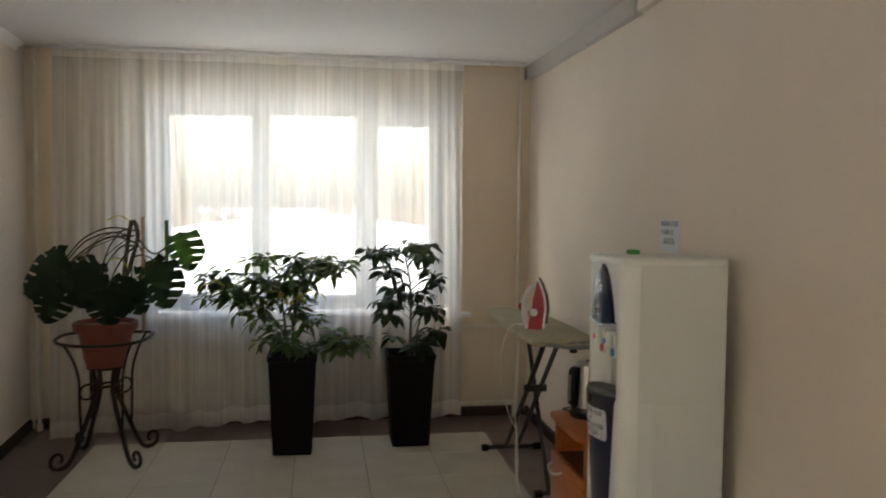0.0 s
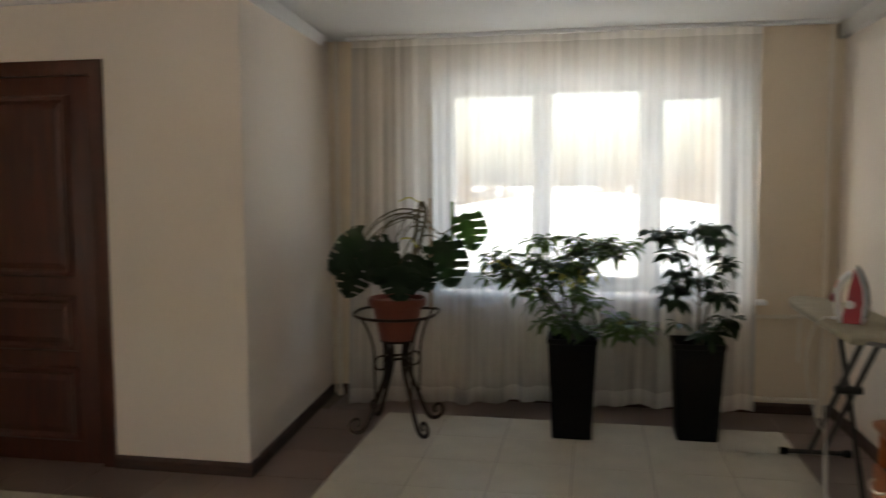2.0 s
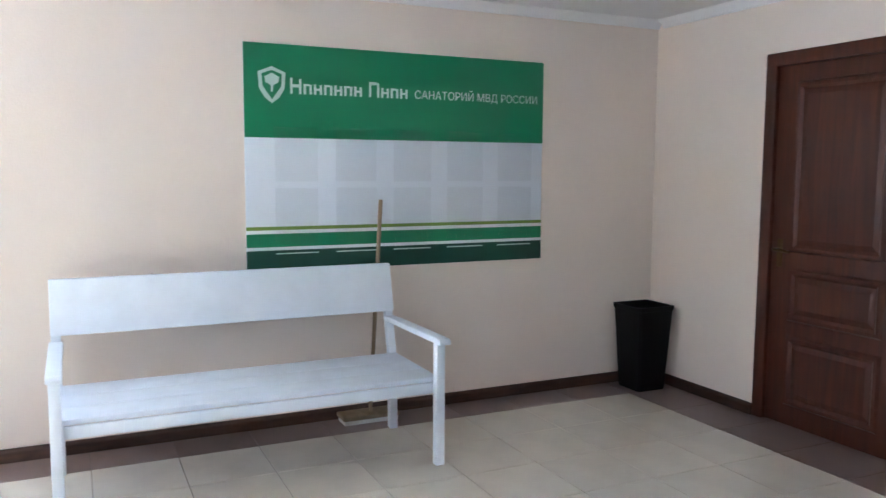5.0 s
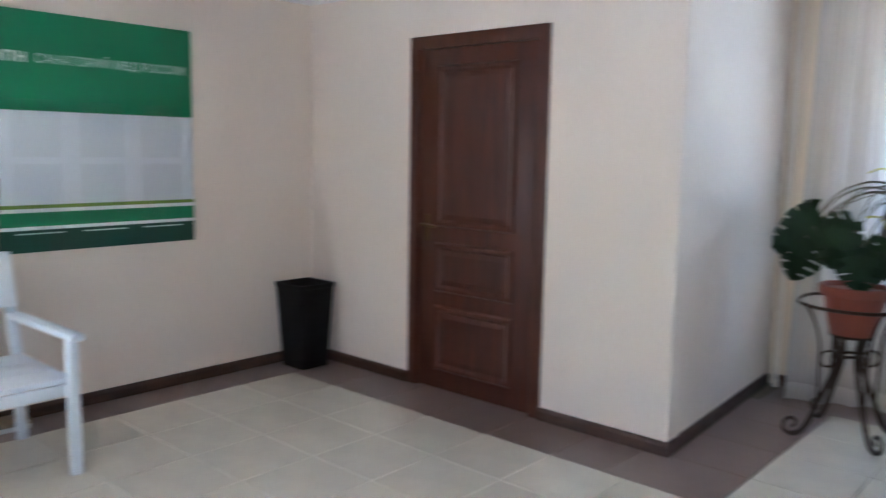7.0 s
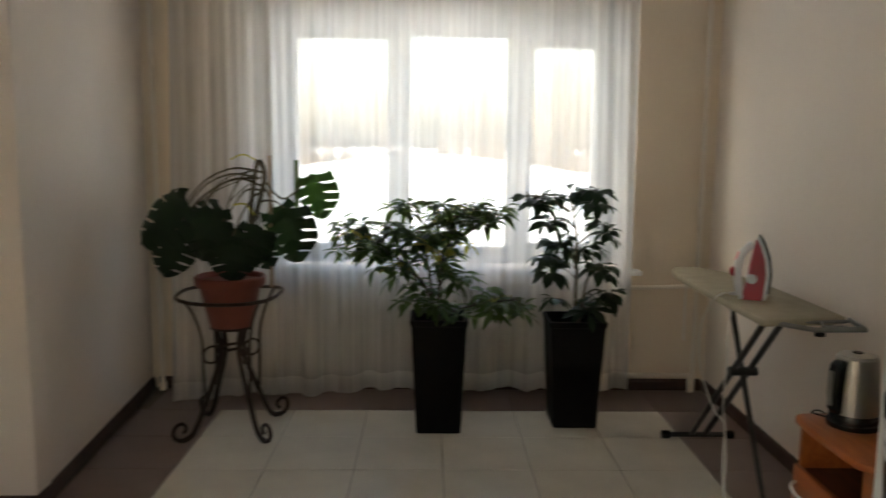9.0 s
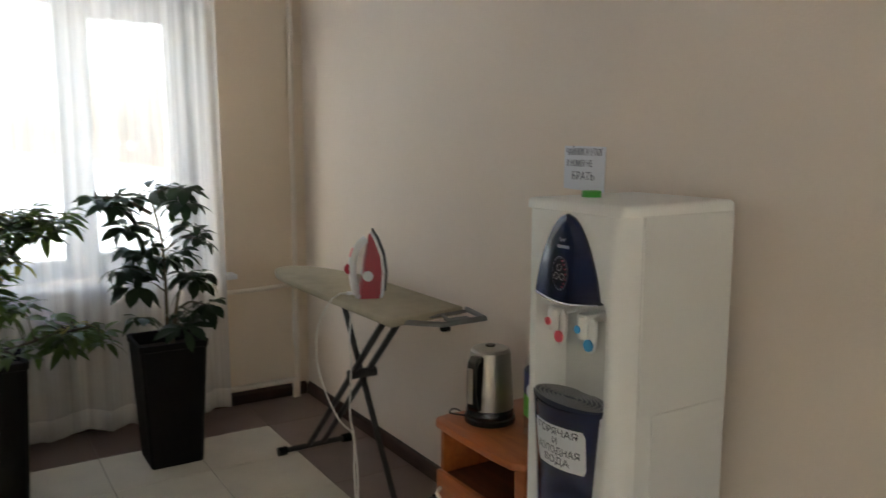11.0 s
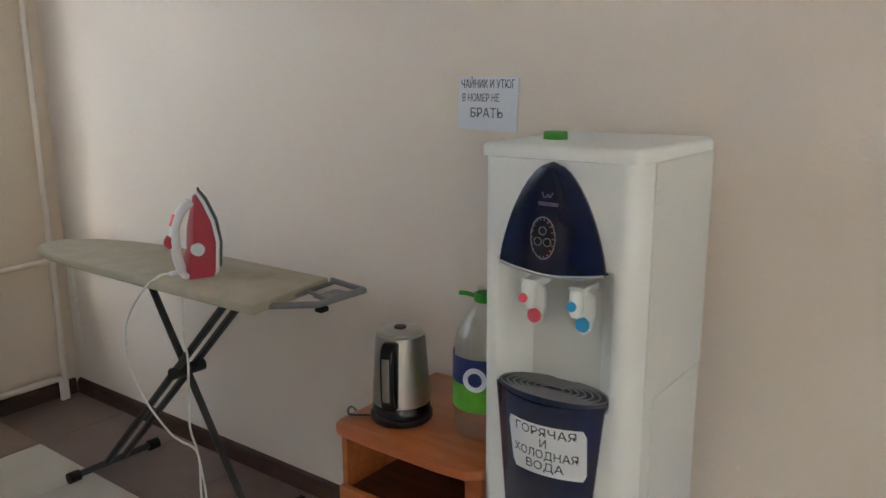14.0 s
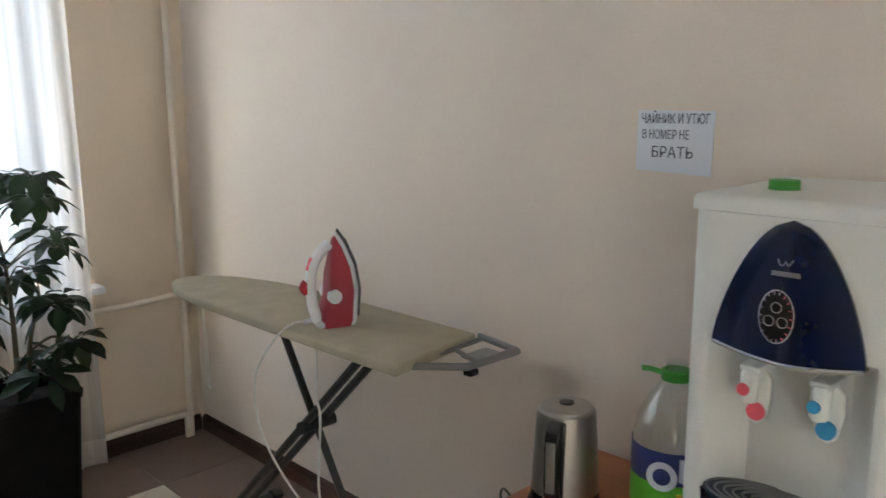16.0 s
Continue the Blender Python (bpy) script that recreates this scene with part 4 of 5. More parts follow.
part("grip", tube([(-0.076, 0, 0.095), (-0.086, 0, 0.108), (-0.077, 0, 0.122)], 0.0125, 10, smooth=4), M_IRONR, ir, "crimson steam trigger")
part("water_cap", tube([(-0.066, 0, 0.152), (-0.054, 0, 0.185)], 0.0135, 12), M_PINK, ir)
part("dial", tube([(-0.012, -0.030, 0.085), (-0.012, -0.046, 0.085)], 0.019, 20), M_IRONW, ir, "white temperature dial")
part("dial", tube([(-0.012, 0.030, 0.085), (-0.012, 0.046, 0.085)], 0.019, 20), M_IRONW, ir)
cd = thing("power_cord", "white iron cord hanging from the board to the floor", "cord", "", (0, 0, 0))
part("cable", tube([(-0.425, -1.44, 0.858), (-0.455, -1.425, 0.855), (-0.475, -1.365, 0.805), (-0.48, -1.283, 0.71), (-0.48, -1.258, 0.633), (-0.48, -1.269, 0.543), (-0.475, -1.333, 0.447), (-0.47, -1.434, 0.373), (-0.47, -1.489, 0.361), (-0.47, -1.569, 0.345), (-0.472, -1.574, 0.223), (-0.465, -1.57, 0.10), (-0.45, -1.56, 0.008)], 0.0034, 7, smooth=7), M_CORD, cd)
part("cable", tube([(-0.455, -1.53, 0.808), (-0.47, -1.544, 0.691), (-0.47, -1.557, 0.626), (-0.47, -1.54, 0.43), (-0.468, -1.565, 0.349), (-0.464, -1.585, 0.22), (-0.46, -1.58, 0.08), (-0.43, -1.55, 0.006)], 0.0034, 7, smooth=7), M_CORD, cd)
part("strain_relief", tube([(-0.388, -1.432, 0.856), (-0.428, -1.442, 0.859)], 0.007, 8), M_IRONW, cd)

# ---- bedside cabinet ----
cb = thing("cabinet", "cherry laminate bedside cabinet with an open shelf and a drawer", "cabinet")
Y0, Y1 = -2.555, -2.125
top = [(-0.035, Y0), (-0.035, Y1 + 0.01), (-0.43, Y1 + 0.01), (-0.455, Y1), (-0.468, Y1 - 0.02), (-0.475, Y1 - 0.12), (-0.475, Y0 + 0.10), (-0.468, Y0 + 0.03), (-0.44, Y0)]
part("top", prism(top, 0.565, 0.589, "z", 0.006), M_CAB, cb)
part("side_panel", box(-0.44, -0.04, Y1 - 0.022, Y1 - 0.006, 0.02, 0.564), M_CAB, cb, smooth=False)
part("side_panel", box(-0.44, -0.04, Y0 + 0.006, Y0 + 0.05, 0.02, 0.564), M_CAB, cb, smooth=False)
part("back_panel", box(-0.05, -0.042, Y0 + 0.051, Y1 - 0.023, 0.02, 0.564), M_CABSHADE, cb, smooth=False)
part("shelf", box(-0.43, -0.051, Y0 + 0.051, Y1 - 0.023, 0.40, 0.414), M_CABSHADE, cb, smooth=False)
dr = part("drawer_front", box(-0.458, -0.441, Y0 + 0.008, Y1 - 0.008, 0.06, 0.425, 0.003), M_CAB, cb)
part("handle", tube([(-0.459, -2.16, 0.375), (-0.478, -2.17, 0.365), (-0.487, -2.215, 0.357), (-0.487, -2.25, 0.357), (-0.478, -2.285, 0.364), (-0.459, -2.295, 0.372)], 0.0055, 8, smooth=4), M_HANDLEW, dr, "satin bow handle")
part("plinth", box(-0.42, -0.05, Y0 + 0.02, Y1 - 0.03, 0.0, 0.055), M_CABSHADE, cb, smooth=False)

# ---- kettle ----
kt = thing("kettle", "brushed steel electric kettle with a black handle and base", "kettle", "", (-0.328, -2.232, 0.5895), 19)
kt.matrix_basis = kt.matrix_basis @ Matrix.Diagonal((0.97, 0.97, 0.90, 1.0))
part("base", lathe([(0.078, 0.0), (0.08, 0.004), (0.08, 0.018), (0.074, 0.022), (0.074, 0.05), (0.0725, 0.052)], 40), M_BLACK, kt)
part("body", lathe([(0.0735, 0.05), (0.0735, 0.06), (0.064, 0.225), (0.062, 0.243), (0.058, 0.247)], 40), M_STEEL, kt)
part("lid", lathe([(0.057, 0.246), (0.055, 0.252), (0.03, 0.257), (0.005, 0.258)], 32), M_STEEL, kt)
part("lid_button", lathe([(0.016, 0.257), (0.015, 0.262), (0.003, 0.263)], 16, (0.0, 0.0, 0)), M_BLACK, kt)
hd = part("handle", prism([(-0.050, 0.236), (-0.080, 0.240), (-0.097, 0.226), (-0.103, 0.19), (-0.104, 0.12), (-0.099, 0.07), (-0.085, 0.052), (-0.066, 0.052), (-0.068, 0.068), (-0.082, 0.08), (-0.088, 0.12), (-0.087, 0.19), (-0.080, 0.212), (-0.055, 0.216)], -0.0165, 0.0165, "y", 0.005, seg=3), M_BLACK, kt)
part("handle_inlay", box(-0.1075, -0.102, -0.0095, 0.0095, 0.085, 0.205, 0.0025), M_STEEL, hd, "satin steel inlay")
part("spine", prism([(-0.055, 0.055), (-0.0765, 0.055), (-0.066, 0.235), (-0.05, 0.235)], -0.019, 0.019, "y", 0.003), M_BLACK, kt)
part("power_lead", tube([(-0.03, 0.075, 0.006), (-0.04, 0.13, 0.005), (0.05, 0.16, -0.02), (0.25, 0.19, -0.2)], 0.0032, 6, smooth=5), M_BLACK, kt)

# ---- water bottle ----
wb = thing("water_bottle", "clear five-litre plastic bottle with a colourful label and green collar", "bottle", "", (-0.262, -2.440, 0.5895))
part("bottle", lathe([(0.02, 0.004), (0.066, 0.0), (0.078, 0.012), (0.078, 0.035), (0.076, 0.045), (0.078, 0.055), (0.078, 0.20), (0.070, 0.245), (0.05, 0.285), (0.028, 0.315), (0.021, 0.325), (0.021, 0.352), (0.0215, 0.356)], 36, cap=False), M_PET, wb)
def wrap(z0, z1, a0=105, a1=330, r=0.0788):
    b = bmesh.new()
    lo, hi = [], []
    for k in range(31):
        a = radians(a0 + (a1 - a0) * k / 30)
        lo.append(b.verts.new((r * math.cos(a), r * math.sin(a), z0)))
        hi.append(b.verts.new((r * math.cos(a), r * math.sin(a), z1)))
    for k in range(30):
        b.faces.new((lo[k], lo[k + 1], hi[k + 1], hi[k]))
    return b


lab = part("label", wrap(0.07, 0.134), M_LABG, wb, "printed wrap label, green below navy")
part("label_band", wrap(0.1345, 0.199), M_LABB, lab)
b = lathe([(0.0, 0.0), (0.029, 0.0), (0.029, 0.0014), (0.0, 0.0014)], 20)
b.transform(Matrix.Translation((-0.0775, -0.022, 0.152)) @ pose(0, 0, 0, 0, 0, 196) @ pose(0, 0, 0, 0, 90, 0))
part("label_badge", b, M_LABW, lab, "white oval badge")
b = lathe([(0.0, 0.0), (0.017, 0.0), (0.012, 0.0012), (0.0, 0.0012)], 20)
b.transform(Matrix.Translation((-0.0792, -0.0225, 0.152)) @ pose(0, 0, 0, 0, 0, 196) @ pose(0, 0, 0, 0, 90, 0))
part("label_badge", b, M_LABB, lab)
part("label_patch", box(-0.0645, -0.0605, -0.062, -0.047, 0.08, 0.12), M_LABY, lab, "yellow label corner")
part("label_code", box(-0.0645, -0.0605, -0.062, -0.05, 0.145, 0.19), M_LABW, lab)
part("collar", lathe([(0.022, 0.318), (0.029, 0.32), (0.029, 0.338), (0.022, 0.34)], 24, cap=False), M_GREEN, wb, "green plastic neck collar")
part("carry_tab", tube([(-0.01, 0.026, 0.33), (-0.02, 0.045, 0.335), (-0.03, 0.058, 0.336)], 0.006, 8, smooth=3, flat=0.4), M_GREEN, wb)

# ---- water cooler ----
wc = thing("water_cooler", "tall white floor-standing water cooler with navy front panels", "water cooler")
CXF, CXB, CY0, CY1, CZ = -0.45, -0.07, -2.882, -2.549, 1.295
YC = (CY0 + CY1) / 2
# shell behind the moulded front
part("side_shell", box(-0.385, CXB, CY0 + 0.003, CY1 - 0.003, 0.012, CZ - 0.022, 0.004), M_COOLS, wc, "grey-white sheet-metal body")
b = box(CXF, CXB + 0.002, CY0, CY1, CZ - 0.026, CZ)
rim_edges = [e for e in b.edges if all(v.co.z > CZ - 0.001 for v in e.verts) or abs(e.verts[0].co.z - e.verts[1].co.z) > 0.01]
bmesh.ops.bevel(b, geom=rim_edges, offset=0.014, segments=4, affect="EDGES", profile=0.5)
part("top_cover", b, M_COOLW, wc)


def dome(y):
    """Half-width of the blue front at height fraction y (0 bottom, 1 top)."""
    return (1 - y ** 1.35) ** 0.55


# front: cheeks, brow, and a hollow behind the taps
def front_face():
    b = bmesh.new()
    nz, ny = 96, 40
    g = []
    for i in range(nz + 1):
        z = 0.02 + (CZ - 0.027 - 0.02) * i / nz
        row = []
        for j in range(ny + 1):
            y = CY0 + (CY1 - CY0) * j / ny
            e = abs(y - YC) / ((CY1 - CY0) / 2)
            x = CXF + 0.028 * max(0.0, (e - 0.80) / 0.20) ** 2.2
            if 0.800 < z < 1.072:
                k = min(1.0, (z - 0.800) / 0.01) * min(1.0, (1.072 - z) / 0.012)
                half = 0.76
                if e < half:
                    x += 0.075 * k * (1 - (e / half) ** 4)
            row.append(b.verts.new((x, y, z)))
        g.append(row)
    for i in range(nz):
        for j in range(ny):
            b.faces.new((g[i][j], g[i][j + 1], g[i + 1][j + 1], g[i + 1][j]))
    rim = [[v for v in row] for row in g]
    back = {}
    def bk(v):
        if v not in back:
            back[v] = b.verts.new((-0.384, v.co.y, v.co.z))
        return back[v]
    edge = [g[0][j] for j in range(ny + 1)] + [g[i][ny] for i in range(1, nz + 1)] + [g[nz][j] for j in range(ny - 1, -1, -1)] + [g[i][0] for i in range(nz - 1, 0, -1)]
    for k in range(len(edge)):
        a, c = edge[k], edge[(k + 1) % len(edge)]
        b.faces.new((a, c, bk(c), bk(a)))
    return b


part("front_panel", front_face(), M_COOLW, wc)
# navy dome
def dome_plate():
    b = bmesh.new()
    n, m = 22, 14
    z0, z1, hw = 1.066, 1.266, 0.113
    g = []
    for i in range(n + 1):
        f = i / n
        row = []
        for j in range(m + 1):
            s = j / m * 2 - 1
            y = YC + 0.002 + hw * dome(min(f, 0.9999)) * s
            z = z0 + (z1 - z0) * f - (1 - f) * 0.012 * (1 - s * s)
            x = CXF - 0.006 - 0.013 * (1 - s * s) * (1 - f * 0.6) * (1 if f < 1 else 0)
            row.append(b.verts.new((x, y, z)))
        g.append(row)
    for i in range(n):
        for j in range(m):
            b.faces.new((g[i][j], g[i][j + 1], g[i + 1][j + 1], g[i + 1][j]))
    edge = [g[0][j] for j in range(m + 1)] + [g[i][m] for i in range(1, n + 1)] + [g[n][j] for j in range(m - 1, -1, -1)] + [g[i][0] for i in range(n - 1, 0, -1)]
    bk = [b.verts.new((CXF + 0.012, v.co.y, v.co.z)) for v in edge]
    for k in range(len(edge)):
        q = (k + 1) % len(edge)
        b.faces.new((edge[k], edge[q], bk[q], bk[k]))
    return b


dm = part("dome_panel", dome_plate(), M_NAVY, wc, "glossy navy domed panel")
part("chrome_lip", tube([(CXF - 0.008, YC + 0.112, 1.065), (CXF - 0.016, YC + 0.06, 1.0575), (CXF - 0.019, YC, 1.053), (CXF - 0.016, YC - 0.06, 1.0575), (CXF - 0.008, YC - 0.11, 1.065)], 0.0035, 6, smooth=5), M_CHROME, wc)


def disc(y, z, ry, rz, x, mat, parent, name, th=0.0015, label=""):
    b = bmesh.new()
    n = 36
    a = [b.verts.new((x, y + ry * math.cos(2 * math.pi * k / n), z + rz * math.sin(2 * math.pi * k / n))) for k in range(n)]
    c = [b.verts.new((v.co.x + th + 0.012, v.co.y, v.co.z)) for v in a]
    b.faces.new(a)
    b.faces.new(c)
    for k in range(n):
        b.faces.new((a[k], a[(k + 1) % n], c[(k + 1) % n], c[k]))
    return part(name, b, mat, parent, label)


dsp = disc(YC + 0.012, 1.124, 0.0265, 0.041, -0.4685, M_CHROME, wc, "display", label="oval chrome-rimmed indicator display")
disc(YC + 0.012, 1.124, 0.0245, 0.039, -0.4695, M_BLACK, dsp, "display_face")
for k in range(18):
    a = radians(20 * k)
    y, z = YC + 0.012 + 0.0205 * math.cos(a), 1.124 + 0.034 * math.sin(a)
    part("tick", tube([(-0.4702, y, z), (-0.4702, YC + 0.012 + 0.0235 * math.cos(a), 1.124 + 0.038 * math.sin(a))], 0.0011, 4), M_PINK if 100 < 20 * k < 260 else M_CHROME, dsp)
for y, z in ((0.0, 0.014), (0.010, -0.007), (-0.010, -0.007)):
    ringp = [(-0.4702, YC + 0.012 + y + 0.0078 * math.cos(q * 0.524), 1.124 + z + 0.0078 * math.sin(q * 0.524)) for q in range(13)]
    part("indicator_ring", tube(ringp, 0.0009, 4), M_STEEL, dsp)
# maker's mark as plain shapes
mk = part("mark", tube([(-0.466, YC + 0.016, 1.210), (-0.4665, YC + 0.012, 1.201), (-0.467, YC + 0.007, 1.202), (-0.467, YC + 0.004, 1.207), (-0.467, YC, 1.201), (-0.4665, YC - 0.006, 1.210)], 0.0009, 4, smooth=3), M_STEEL, wc, "small silver maker's mark")
part("mark_bar", box(-0.4672, -0.4655, YC - 0.017, YC + 0.024, 1.185, 1.192), M_STEEL, mk)

for y, mat, lab_ in ((-2.664, M_PINK, "hot"), (-2.769, M_SKYBLUE, "cold")):
    tp = part("tap", tube([(-0.38, y, 1.026), (-0.445, y, 1.024)], 0.013, 12), M_COOLW, wc, "white tap with a %s button" % ("pink" if mat is M_PINK else "blue"))
    part("spout", lathe([(0.011, 0.0), (0.0135, 0.004), (0.014, 0.045), (0.010, 0.052)], 16, (-0.450, y, 0.978)), M_COOLW, tp)
    part("bracket", box(-0.455, -0.40, y - 0.016, y + 0.016, 1.026, 1.036, 0.003), M_COOLW, tp)
    part("lever", prism([(y - 0.014, 1.030), (y + 0.008, 1.028), (y + 0.017, 1.009), (y + 0.015, 0.969), (y + 0.006, 0.944), (y - 0.008, 0.938), (y - 0.021, 0.948), (y - 0.028, 0.984), (y - 0.027, 1.016)], -0.436, -0.427, "x", 0.002), M_COOLW, tp)
    part("button", tube([(-0.466, y + 0.004, 1.000), (-0.44, y + 0.004, 1.000)], 0.0098, 14), mat, tp)
    part("colour_pad", tube([(-0.441, y - 0.007, 0.960), (-0.434, y - 0.007, 0.960)], 0.0145, 18), mat, tp)

# drip tray and lower navy panel
def lower_panel():
    b = bmesh.new()
    n, m = 26, 16
    g = []
    for i in range(n + 1):
        f = i / n
        z = 0.812 - 0.59 * f
        hw = 0.121 - 0.052 * f ** 0.9
        row = []
        for j in range(m + 1):
            s = j / m * 2 - 1
            dip = 0.008 * (1 - s * s) * (1 - f)
            row.append(b.verts.new((CXF - 0.004 - (0.036 * (1 - f) ** 1.3 + 0.008) * (1 - s * s) , YC + hw * s, z - dip)))
        g.append(row)
    for i in range(n):
        for j in range(m):
            b.faces.new((g[i][j], g[i][j + 1], g[i + 1][j + 1], g[i + 1][j]))
    edge = [g[0][j] for j in range(m + 1)] + [g[i][m] for i in range(1, n + 1)] + [g[n][j] for j in range(m - 1, -1, -1)] + [g[i][0] for i in range(n - 1, 0, -1)]
    bk = [b.verts.new((CXF + 0.01, v.co.y, v.co.z)) for v in edge]
    for k in range(len(edge)):
        q = (k + 1) % len(edge)
        b.faces.new((edge[k], edge[q], bk[q], bk[k]))
    return b


lp = part("lower_panel", lower_panel(), M_NAVY, wc, "navy tapering lower panel with a drip tray")
# lens-shaped grid
def lens(k, z):
    ptsl = []
    for q in range(41):
        a = 2 * math.pi * q / 40
        s = math.cos(a)
        front = math.sin(a) < 0
        x = CXF + 0.012 + (math.sin(a)) * (0.05 if front else 0.058)
        ptsl.append((x * 1.0 if k == 1 else (CXF + 0.012) + (x - CXF - 0.012) * k, YC + 0.121 * s * k, z))
    return ptsl


tr = part("drip_tray", prism([(p[0], p[1]) for p in lens(1, 0)[:-1]], 0.802, 0.816, "z"), M_NAVYD, lp, "dark ribbed drip tray")
for k in range(1, 8):
    part("grid_ring", tube(lens(0.96 - 0.125 * (k - 1), 0.818), 0.0021, 5), M_GREYP, tr)
def panel_x(y, z):
    f = min(1.0, max(0.0, (0.812 - z) / 0.59))
    sfrac = (y - YC) / (0.121 - 0.052 * f ** 0.9)
    return CXF - 0.004 - (0.036 * (1 - f) ** 1.3 + 0.008) * (1 - sfrac * sfrac)


b = bmesh.new()
g = []
for i in range(9):
    z = 0.655 + 0.108 * i / 8
    c = 0.006 if i in (0, 8) else 0.0
    ya, yb = -2.809 + c, -2.655 + 0.014 * i / 8 - c
    g.append([b.verts.new((panel_x(ya + (yb - ya) * j / 16, z) - 0.0022, ya + (yb - ya) * j / 16, z)) for j in range(17)])
for i in range(8):
    for j in range(16):
        b.faces.new((g[i][j], g[i][j + 1], g[i + 1][j + 1], g[i + 1][j]))
stk = part("sticker", b, M_STICK, lp, "white sticker with black lettering")
for line, z, w, s in (("ГОРЯЧАЯ", 0.757, 0.128, 0.025), ("И", 0.733, 0.014, 0.025), ("ХОЛОДНАЯ", 0.709, 0.136, 0.025), ("ВОДА", 0.684, 0.080, 0.025)):
    o = lettering(line, s, Matrix.Translation((0, -2.728, z - 0.010)) @ FACING_WEST, M_INK, stk, width=w)
    for v in o.data.vertices:
        v.co.x = panel_x(v.co.y, v.co.z) - 0.0034 + (0.0004 if v.co.x > 0 else 0.0)
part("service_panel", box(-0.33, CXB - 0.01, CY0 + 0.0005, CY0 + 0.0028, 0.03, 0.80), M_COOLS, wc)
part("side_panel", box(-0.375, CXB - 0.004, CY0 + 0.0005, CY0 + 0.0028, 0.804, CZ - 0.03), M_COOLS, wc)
for x in (-0.40, -0.11):
    for y in (CY0 + 0.04, CY1 - 0.04):
        part("foot", lathe([(0.016, 0.0), (0.018, 0.012), (0.012, 0.014)], 12, (x, y, 0)), M_BLACK, wc)
part("back_grille", box(CXB + 0.0025, CXB + 0.03, CY0 + 0.09, CY1 - 0.03, 0.1, 1.0), M_BLACK, wc)
part("power_lead", tube([(CXB + 0.02, CY0 + 0.095, 0.12), (-0.025, CY0 - 0.02, 0.30), (-0.02, CY0 - 0.10, 0.34), (-0.015, CY0 - 0.25, 0.28), (-0.012, CY0 - 0.4, 0.24)], 0.004, 7, smooth=6), M_CORD, wc, "white power lead")

cp = thing("bottle_cap", "green screw cap lying on the water cooler", "bottle cap", "", (-0.315, -2.64, CZ))
part("cap", lathe([(0.0225, 0.0), (0.024, 0.001), (0.024, 0.014), (0.0225, 0.0155), (0.003, 0.016)], 28), M_GREEN, cp)
part("tamper_ring", lathe([(0.0245, 0.0), (0.0245, 0.003)], 28, cap=False), M_GREEN, cp)

nt_ = thing("paper_note", "handwritten paper note taped to the wall", "note")
part("sheet", prism([(-2.356, 1.276), (-2.172, 1.283), (-2.174, 1.417), (-2.360, 1.415)], -0.0032, -0.002, "x"), M_PAPER, nt_, smooth=False)
NP = Matrix.Translation((-0.0038, 0, 0))
for line, z, w, s, y in (("ЧАЙНИК И УТЮГ", 1.397, 0.165, 0.030, -2.266), ("В НОМЕР НЕ", 1.362, 0.115, 0.028, -2.244), ("БРАТЬ", 1.323, 0.100, 0.034, -2.262)):
    lettering(line, s, NP @ Matrix.Translation((0, y, z)) @ FACING_WEST, M_PEN, nt_, depth=0.0004, width=w)

# ---- information board ----
PY0, PY1 = -4.39, -2.53
PX = XL + 0.002
ps = thing("information_board", "green and white wall information board with plastic pockets", "information board")
part("backing", box(PX, PX + 0.010, PY0, PY1, 0.878, 2.105, 0.002), M_PWHITE, ps)
for nm, z0, z1, mt in (("header", 1.606, 2.105, M_PGREEN), ("olive_line", 1.105, 1.124, M_POLIVE), ("white_line", 1.085, 1.105, M_STICK), ("green_band", 1.012, 1.085, M_PGREEN), ("white_line", 0.994, 1.012, M_STICK), ("dark_band", 0.878, 0.994, M_PDARK)):
    part(nm, box(PX + 0.0105, PX + 0.0125, PY0, PY1, z0, z1), mt, ps, smooth=False)
TP = Matrix.Translation((PX + 0.0145, 0, 0))
lettering("САНАТОРИЙ МВД РОССИИ", 0.066, TP @ Matrix.Translation((0, -2.99, 1.868)) @ FACING_EAST, M_PTEXT, ps, width=0.83)
# crest and name drawn as plain shapes
sh = part("crest", prism([(-4.315, 1.955), (-4.24, 1.985), (-4.165, 1.955), (-4.17, 1.87), (-4.20, 1.82), (-4.24, 1.79), (-4.28, 1.82), (-4.31, 1.87)], PX + 0.013, PX + 0.0145, "x"), M_PTEXT, ps, "pale shield crest")
part("crest_field", prism([(-4.295, 1.945), (-4.24, 1.965), (-4.185, 1.945), (-4.19, 1.88), (-4.24, 1.81), (-4.29, 1.88)], PX + 0.015, PX + 0.016, "x"), M_PGREEN, sh)
part("crest_tree", prism([(-4.28, 1.93), (-4.24, 1.95), (-4.20, 1.93), (-4.205, 1.90), (-4.233, 1.885), (-4.236, 1.85), (-4.246, 1.85), (-4.247, 1.885), (-4.275, 1.90)], PX + 0.0165, PX + 0.0175, "x"), M_PTEXT, sh)
ws = random.Random(2)
y = -4.14
for k in range(11):
    if k == 7:
        y += 0.03
    w = 0.062 if k in (0, 7) else 0.046
    h = 0.085 if k in (0, 7) else 0.055
    bb = box(PX + 0.013, PX + 0.0142, y, y + 0.013, 1.845, 1.845 + h)
    box(PX + 0.013, PX + 0.0142, y + w - 0.013, y + w, 1.845, 1.845 + h * 0.95, bm=bb)
    box(PX + 0.013, PX + 0.0142, y + 0.0135, y + w - 0.0135, 1.845 + (h * 0.8 if k % 2 else h * 0.4), 1.845 + (h if k % 2 else h * 0.6), bm=bb)
    part("name_stroke", bb, M_PTEXT, ps, smooth=False)
    y += w + 0.012
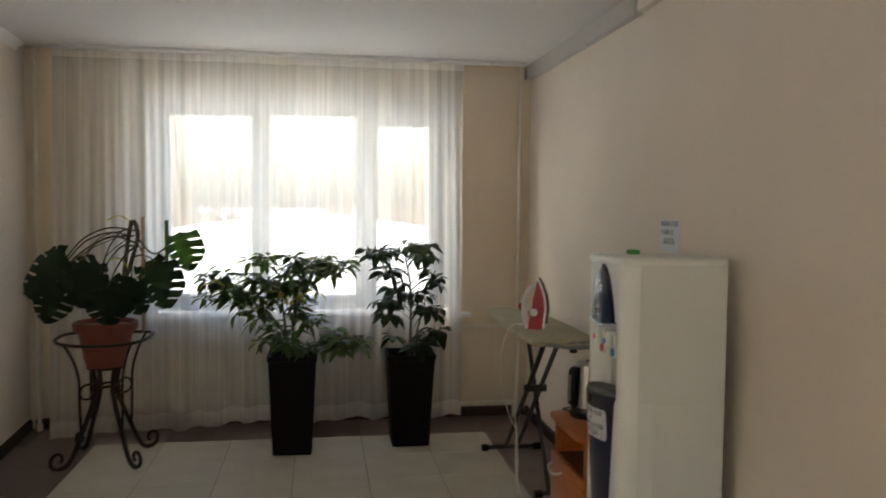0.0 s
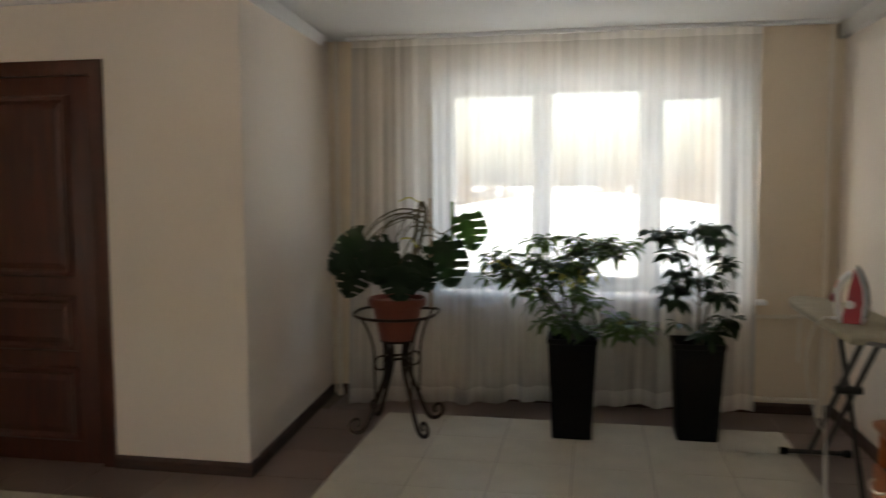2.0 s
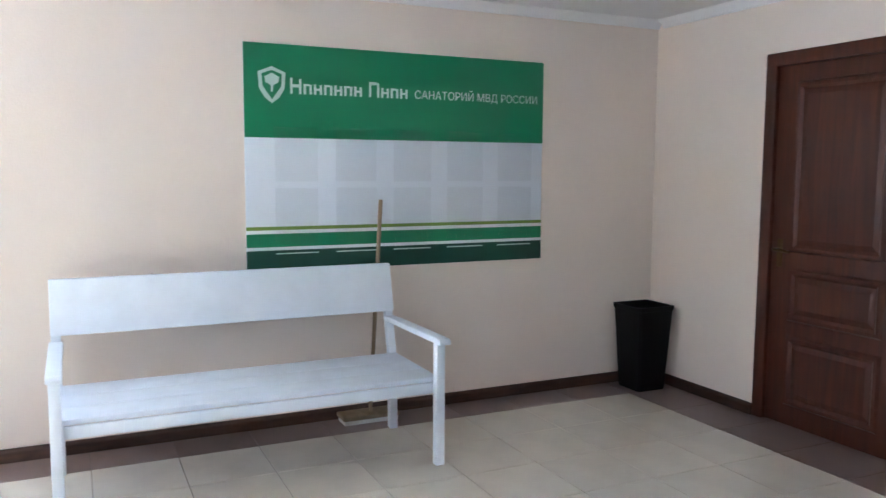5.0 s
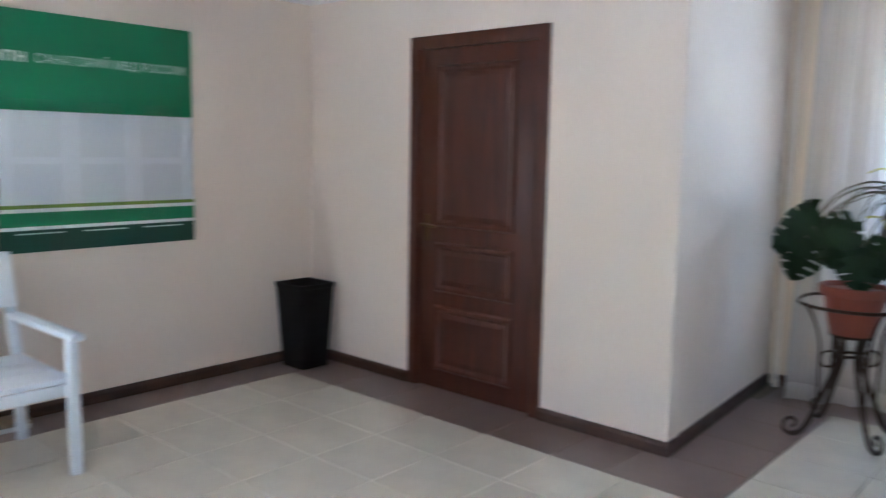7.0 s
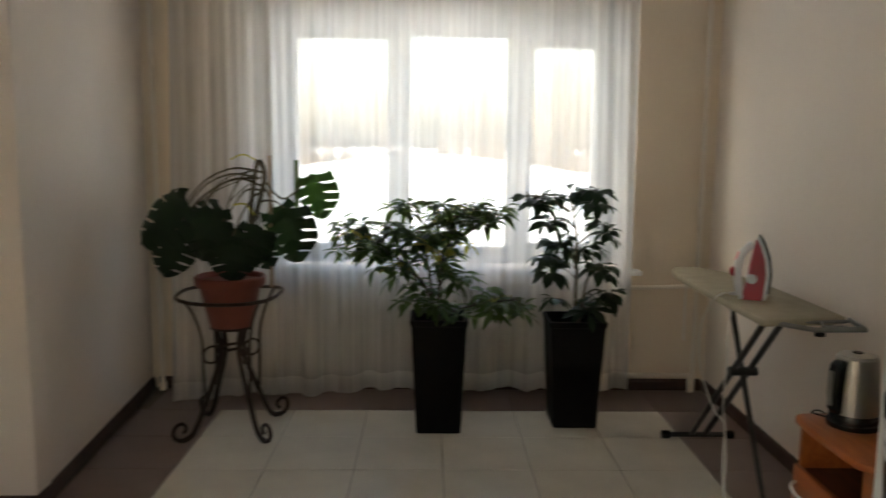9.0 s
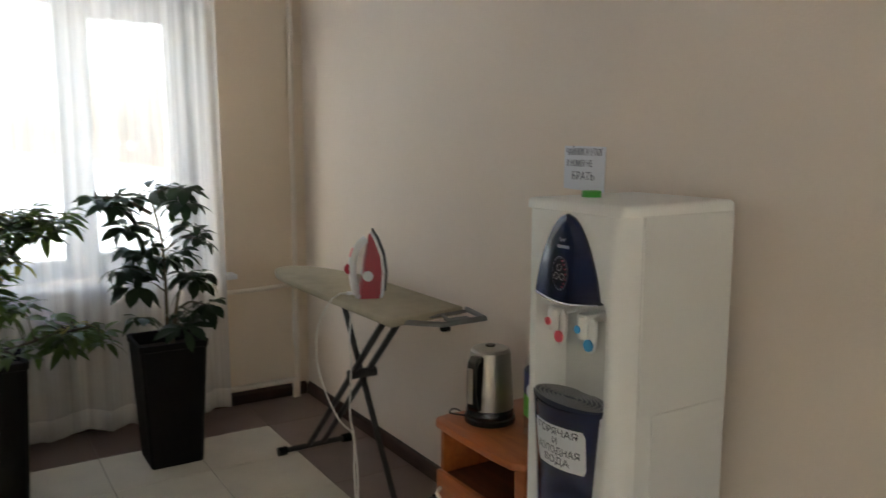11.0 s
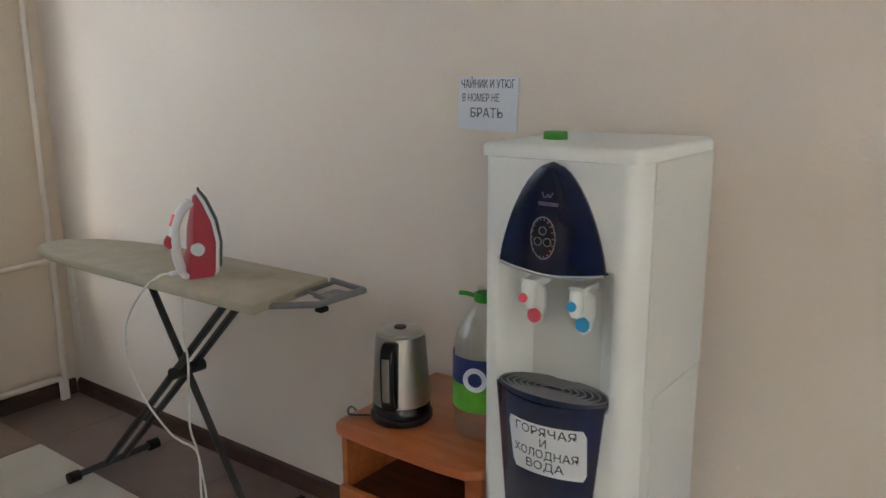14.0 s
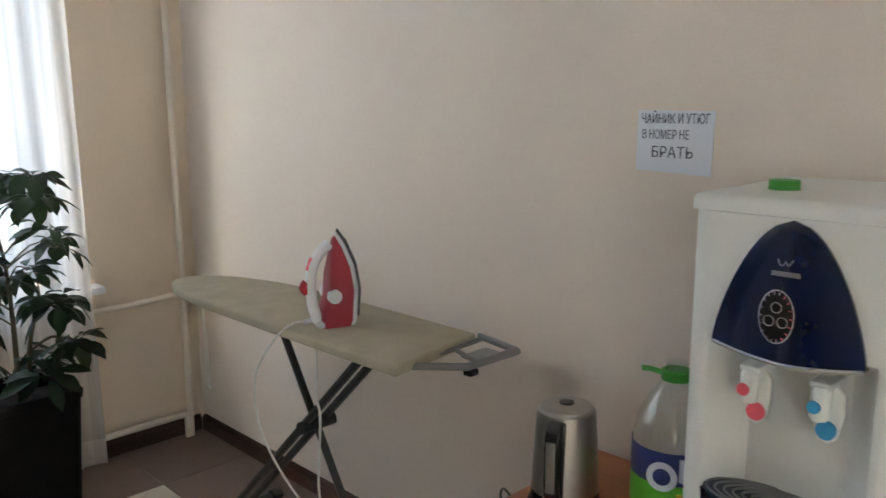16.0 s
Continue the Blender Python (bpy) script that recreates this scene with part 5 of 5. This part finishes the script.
for k in range(5):
    y = PY0 + 0.16 + 0.345 * k
    for z0, z1 in ((1.37, 1.665), (1.03, 1.335)):
        part("pocket", box(PX + 0.0127, PX + 0.0147, y, y + 0.24, z0, z1), M_POCKET, ps, smooth=False)
    part("pocket_edge", box(PX + 0.0127, PX + 0.0157, y, y + 0.24, 0.972, 0.978), M_PTEXT, ps, smooth=False)

# ---- broom behind the bench ----
br = thing("broom", "wooden-handled broom leaning on the wall behind the bench", "broom")
part("handle", tube([(XL + 0.10, -3.72, 0.05), (XL + 0.03, -3.625, 1.265)], 0.012, 10), M_STICKW, br)
part("head", box(XL + 0.03, XL + 0.17, -3.90, -3.56, 0.025, 0.05, 0.006), M_STICKW, br)
part("bristles", box(XL + 0.04, XL + 0.16, -3.89, -3.57, 0.0, 0.025), M_CORD, br)

# ---- bench ----
bn = thing("bench", "white painted wooden bench with a solid back and arms", "bench")
BY0, BY1 = -5.35, -3.63
part("backrest", prism([(-5.64, 0.655), (-5.61, 0.655), (-5.675, 0.915), (-5.705, 0.915)], BY0, BY1, "y", 0.006), M_BENCH, bn)
for k in range(3):
    x = -5.56 + 0.19 * k
    part("seat_board", box(x, x + 0.186, BY0 + 0.01, BY1 - 0.01, 0.408, 0.432, 0.005), M_BENCH, bn)
part("apron", box(-5.0, -4.978, BY0 + 0.05, BY1 - 0.05, 0.355, 0.407, 0.003), M_BENCH, bn)
part("apron", box(-5.57, -5.55, BY0 + 0.05, BY1 - 0.05, 0.355, 0.407, 0.003), M_BENCH, bn)
for y in (BY0 + 0.0, BY1 - 0.045):
    part("front_leg", box(-4.99, -4.945, y, y + 0.045, 0.0, 0.605, 0.004), M_BENCH, bn)
    part("rear_leg", prism([(-5.60, 0.0), (-5.555, 0.0), (-5.575, 0.44), (-5.645, 0.70), (-5.69, 0.70), (-5.62, 0.44)], y + 0.001, y + 0.044, "y", 0.003), M_BENCH, bn)
    part("armrest", prism([(-5.64, 0.625), (-5.64, 0.60), (-5.0, 0.606), (-4.90, 0.606), (-4.895, 0.62), (-4.91, 0.636), (-5.05, 0.636), (-5.50, 0.632)], y - 0.008, y + 0.053, "y", 0.005), M_BENCH, bn)
    part("side_rail", box(-5.56, -4.99, y + 0.01, y + 0.035, 0.345, 0.4, 0.003), M_BENCH, bn)

# ---- floor tiles ----
TS = 0.4


def tile_mesh(w, d, mat):
    b = box(-w / 2 + 0.0016, w / 2 - 0.0016, -d / 2 + 0.0016, d / 2 - 0.0016, -0.004, 0.0, 0.0)
    top_ = [e for e in b.edges if all(v.co.z > -0.001 for v in e.verts)]
    bmesh.ops.bevel(b, geom=top_, offset=0.0012, segments=1, affect="EDGES")
    return finish("tile", b, mat, smooth=False)


TM = {}


def tile(x0, x1, y0, y1, mat):
    key = (round(x1 - x0, 3), round(y1 - y0, 3), mat.name)
    if key not in TM:
        TM[key] = tile_mesh(x1 - x0, y1 - y0, mat)
    o = new("tile", TM[key])
    o.parent = floor
    o.location = ((x0 + x1) / 2, (y0 + y1) / 2, 0)


GX, GY = -0.385, -0.40
rows_n = 19
for j in range(rows_n):
    y1 = GY - TS * j
    y0 = max(y1 - TS, YB)
    for i in range(13):
        x1 = GX - TS * i
        x0 = x1 - TS
        if j < 4 and i >= 6:
            continue
        tile(x0, x1, y0, y1, M_TILE)
    tile(GX, 0, y0, y1, M_BORDER)
    if j >= 4:
        tile(XL, GX - 13 * TS, y0, y1, M_BORDER)
    else:
        tile(-3.30, GX - 6 * TS, y0, y1, M_BORDER)
for i in range(7):
    x1 = GX - TS * i
    tile(max(x1 - TS, -3.30), x1, GY, 0, M_BORDER)
tile(GX, 0, GY, 0, M_BORDER)
for i in range(7):
    x1 = GX - TS * (6 + i)
    tile(x1 - TS, min(x1, -3.30) if i == 1 else x1, GY - 4 * TS, YD + 0.06, M_BORDER) if i > 0 else None
tile(XL, GX - 13 * TS, GY - 4 * TS, YD + 0.06, M_BORDER)
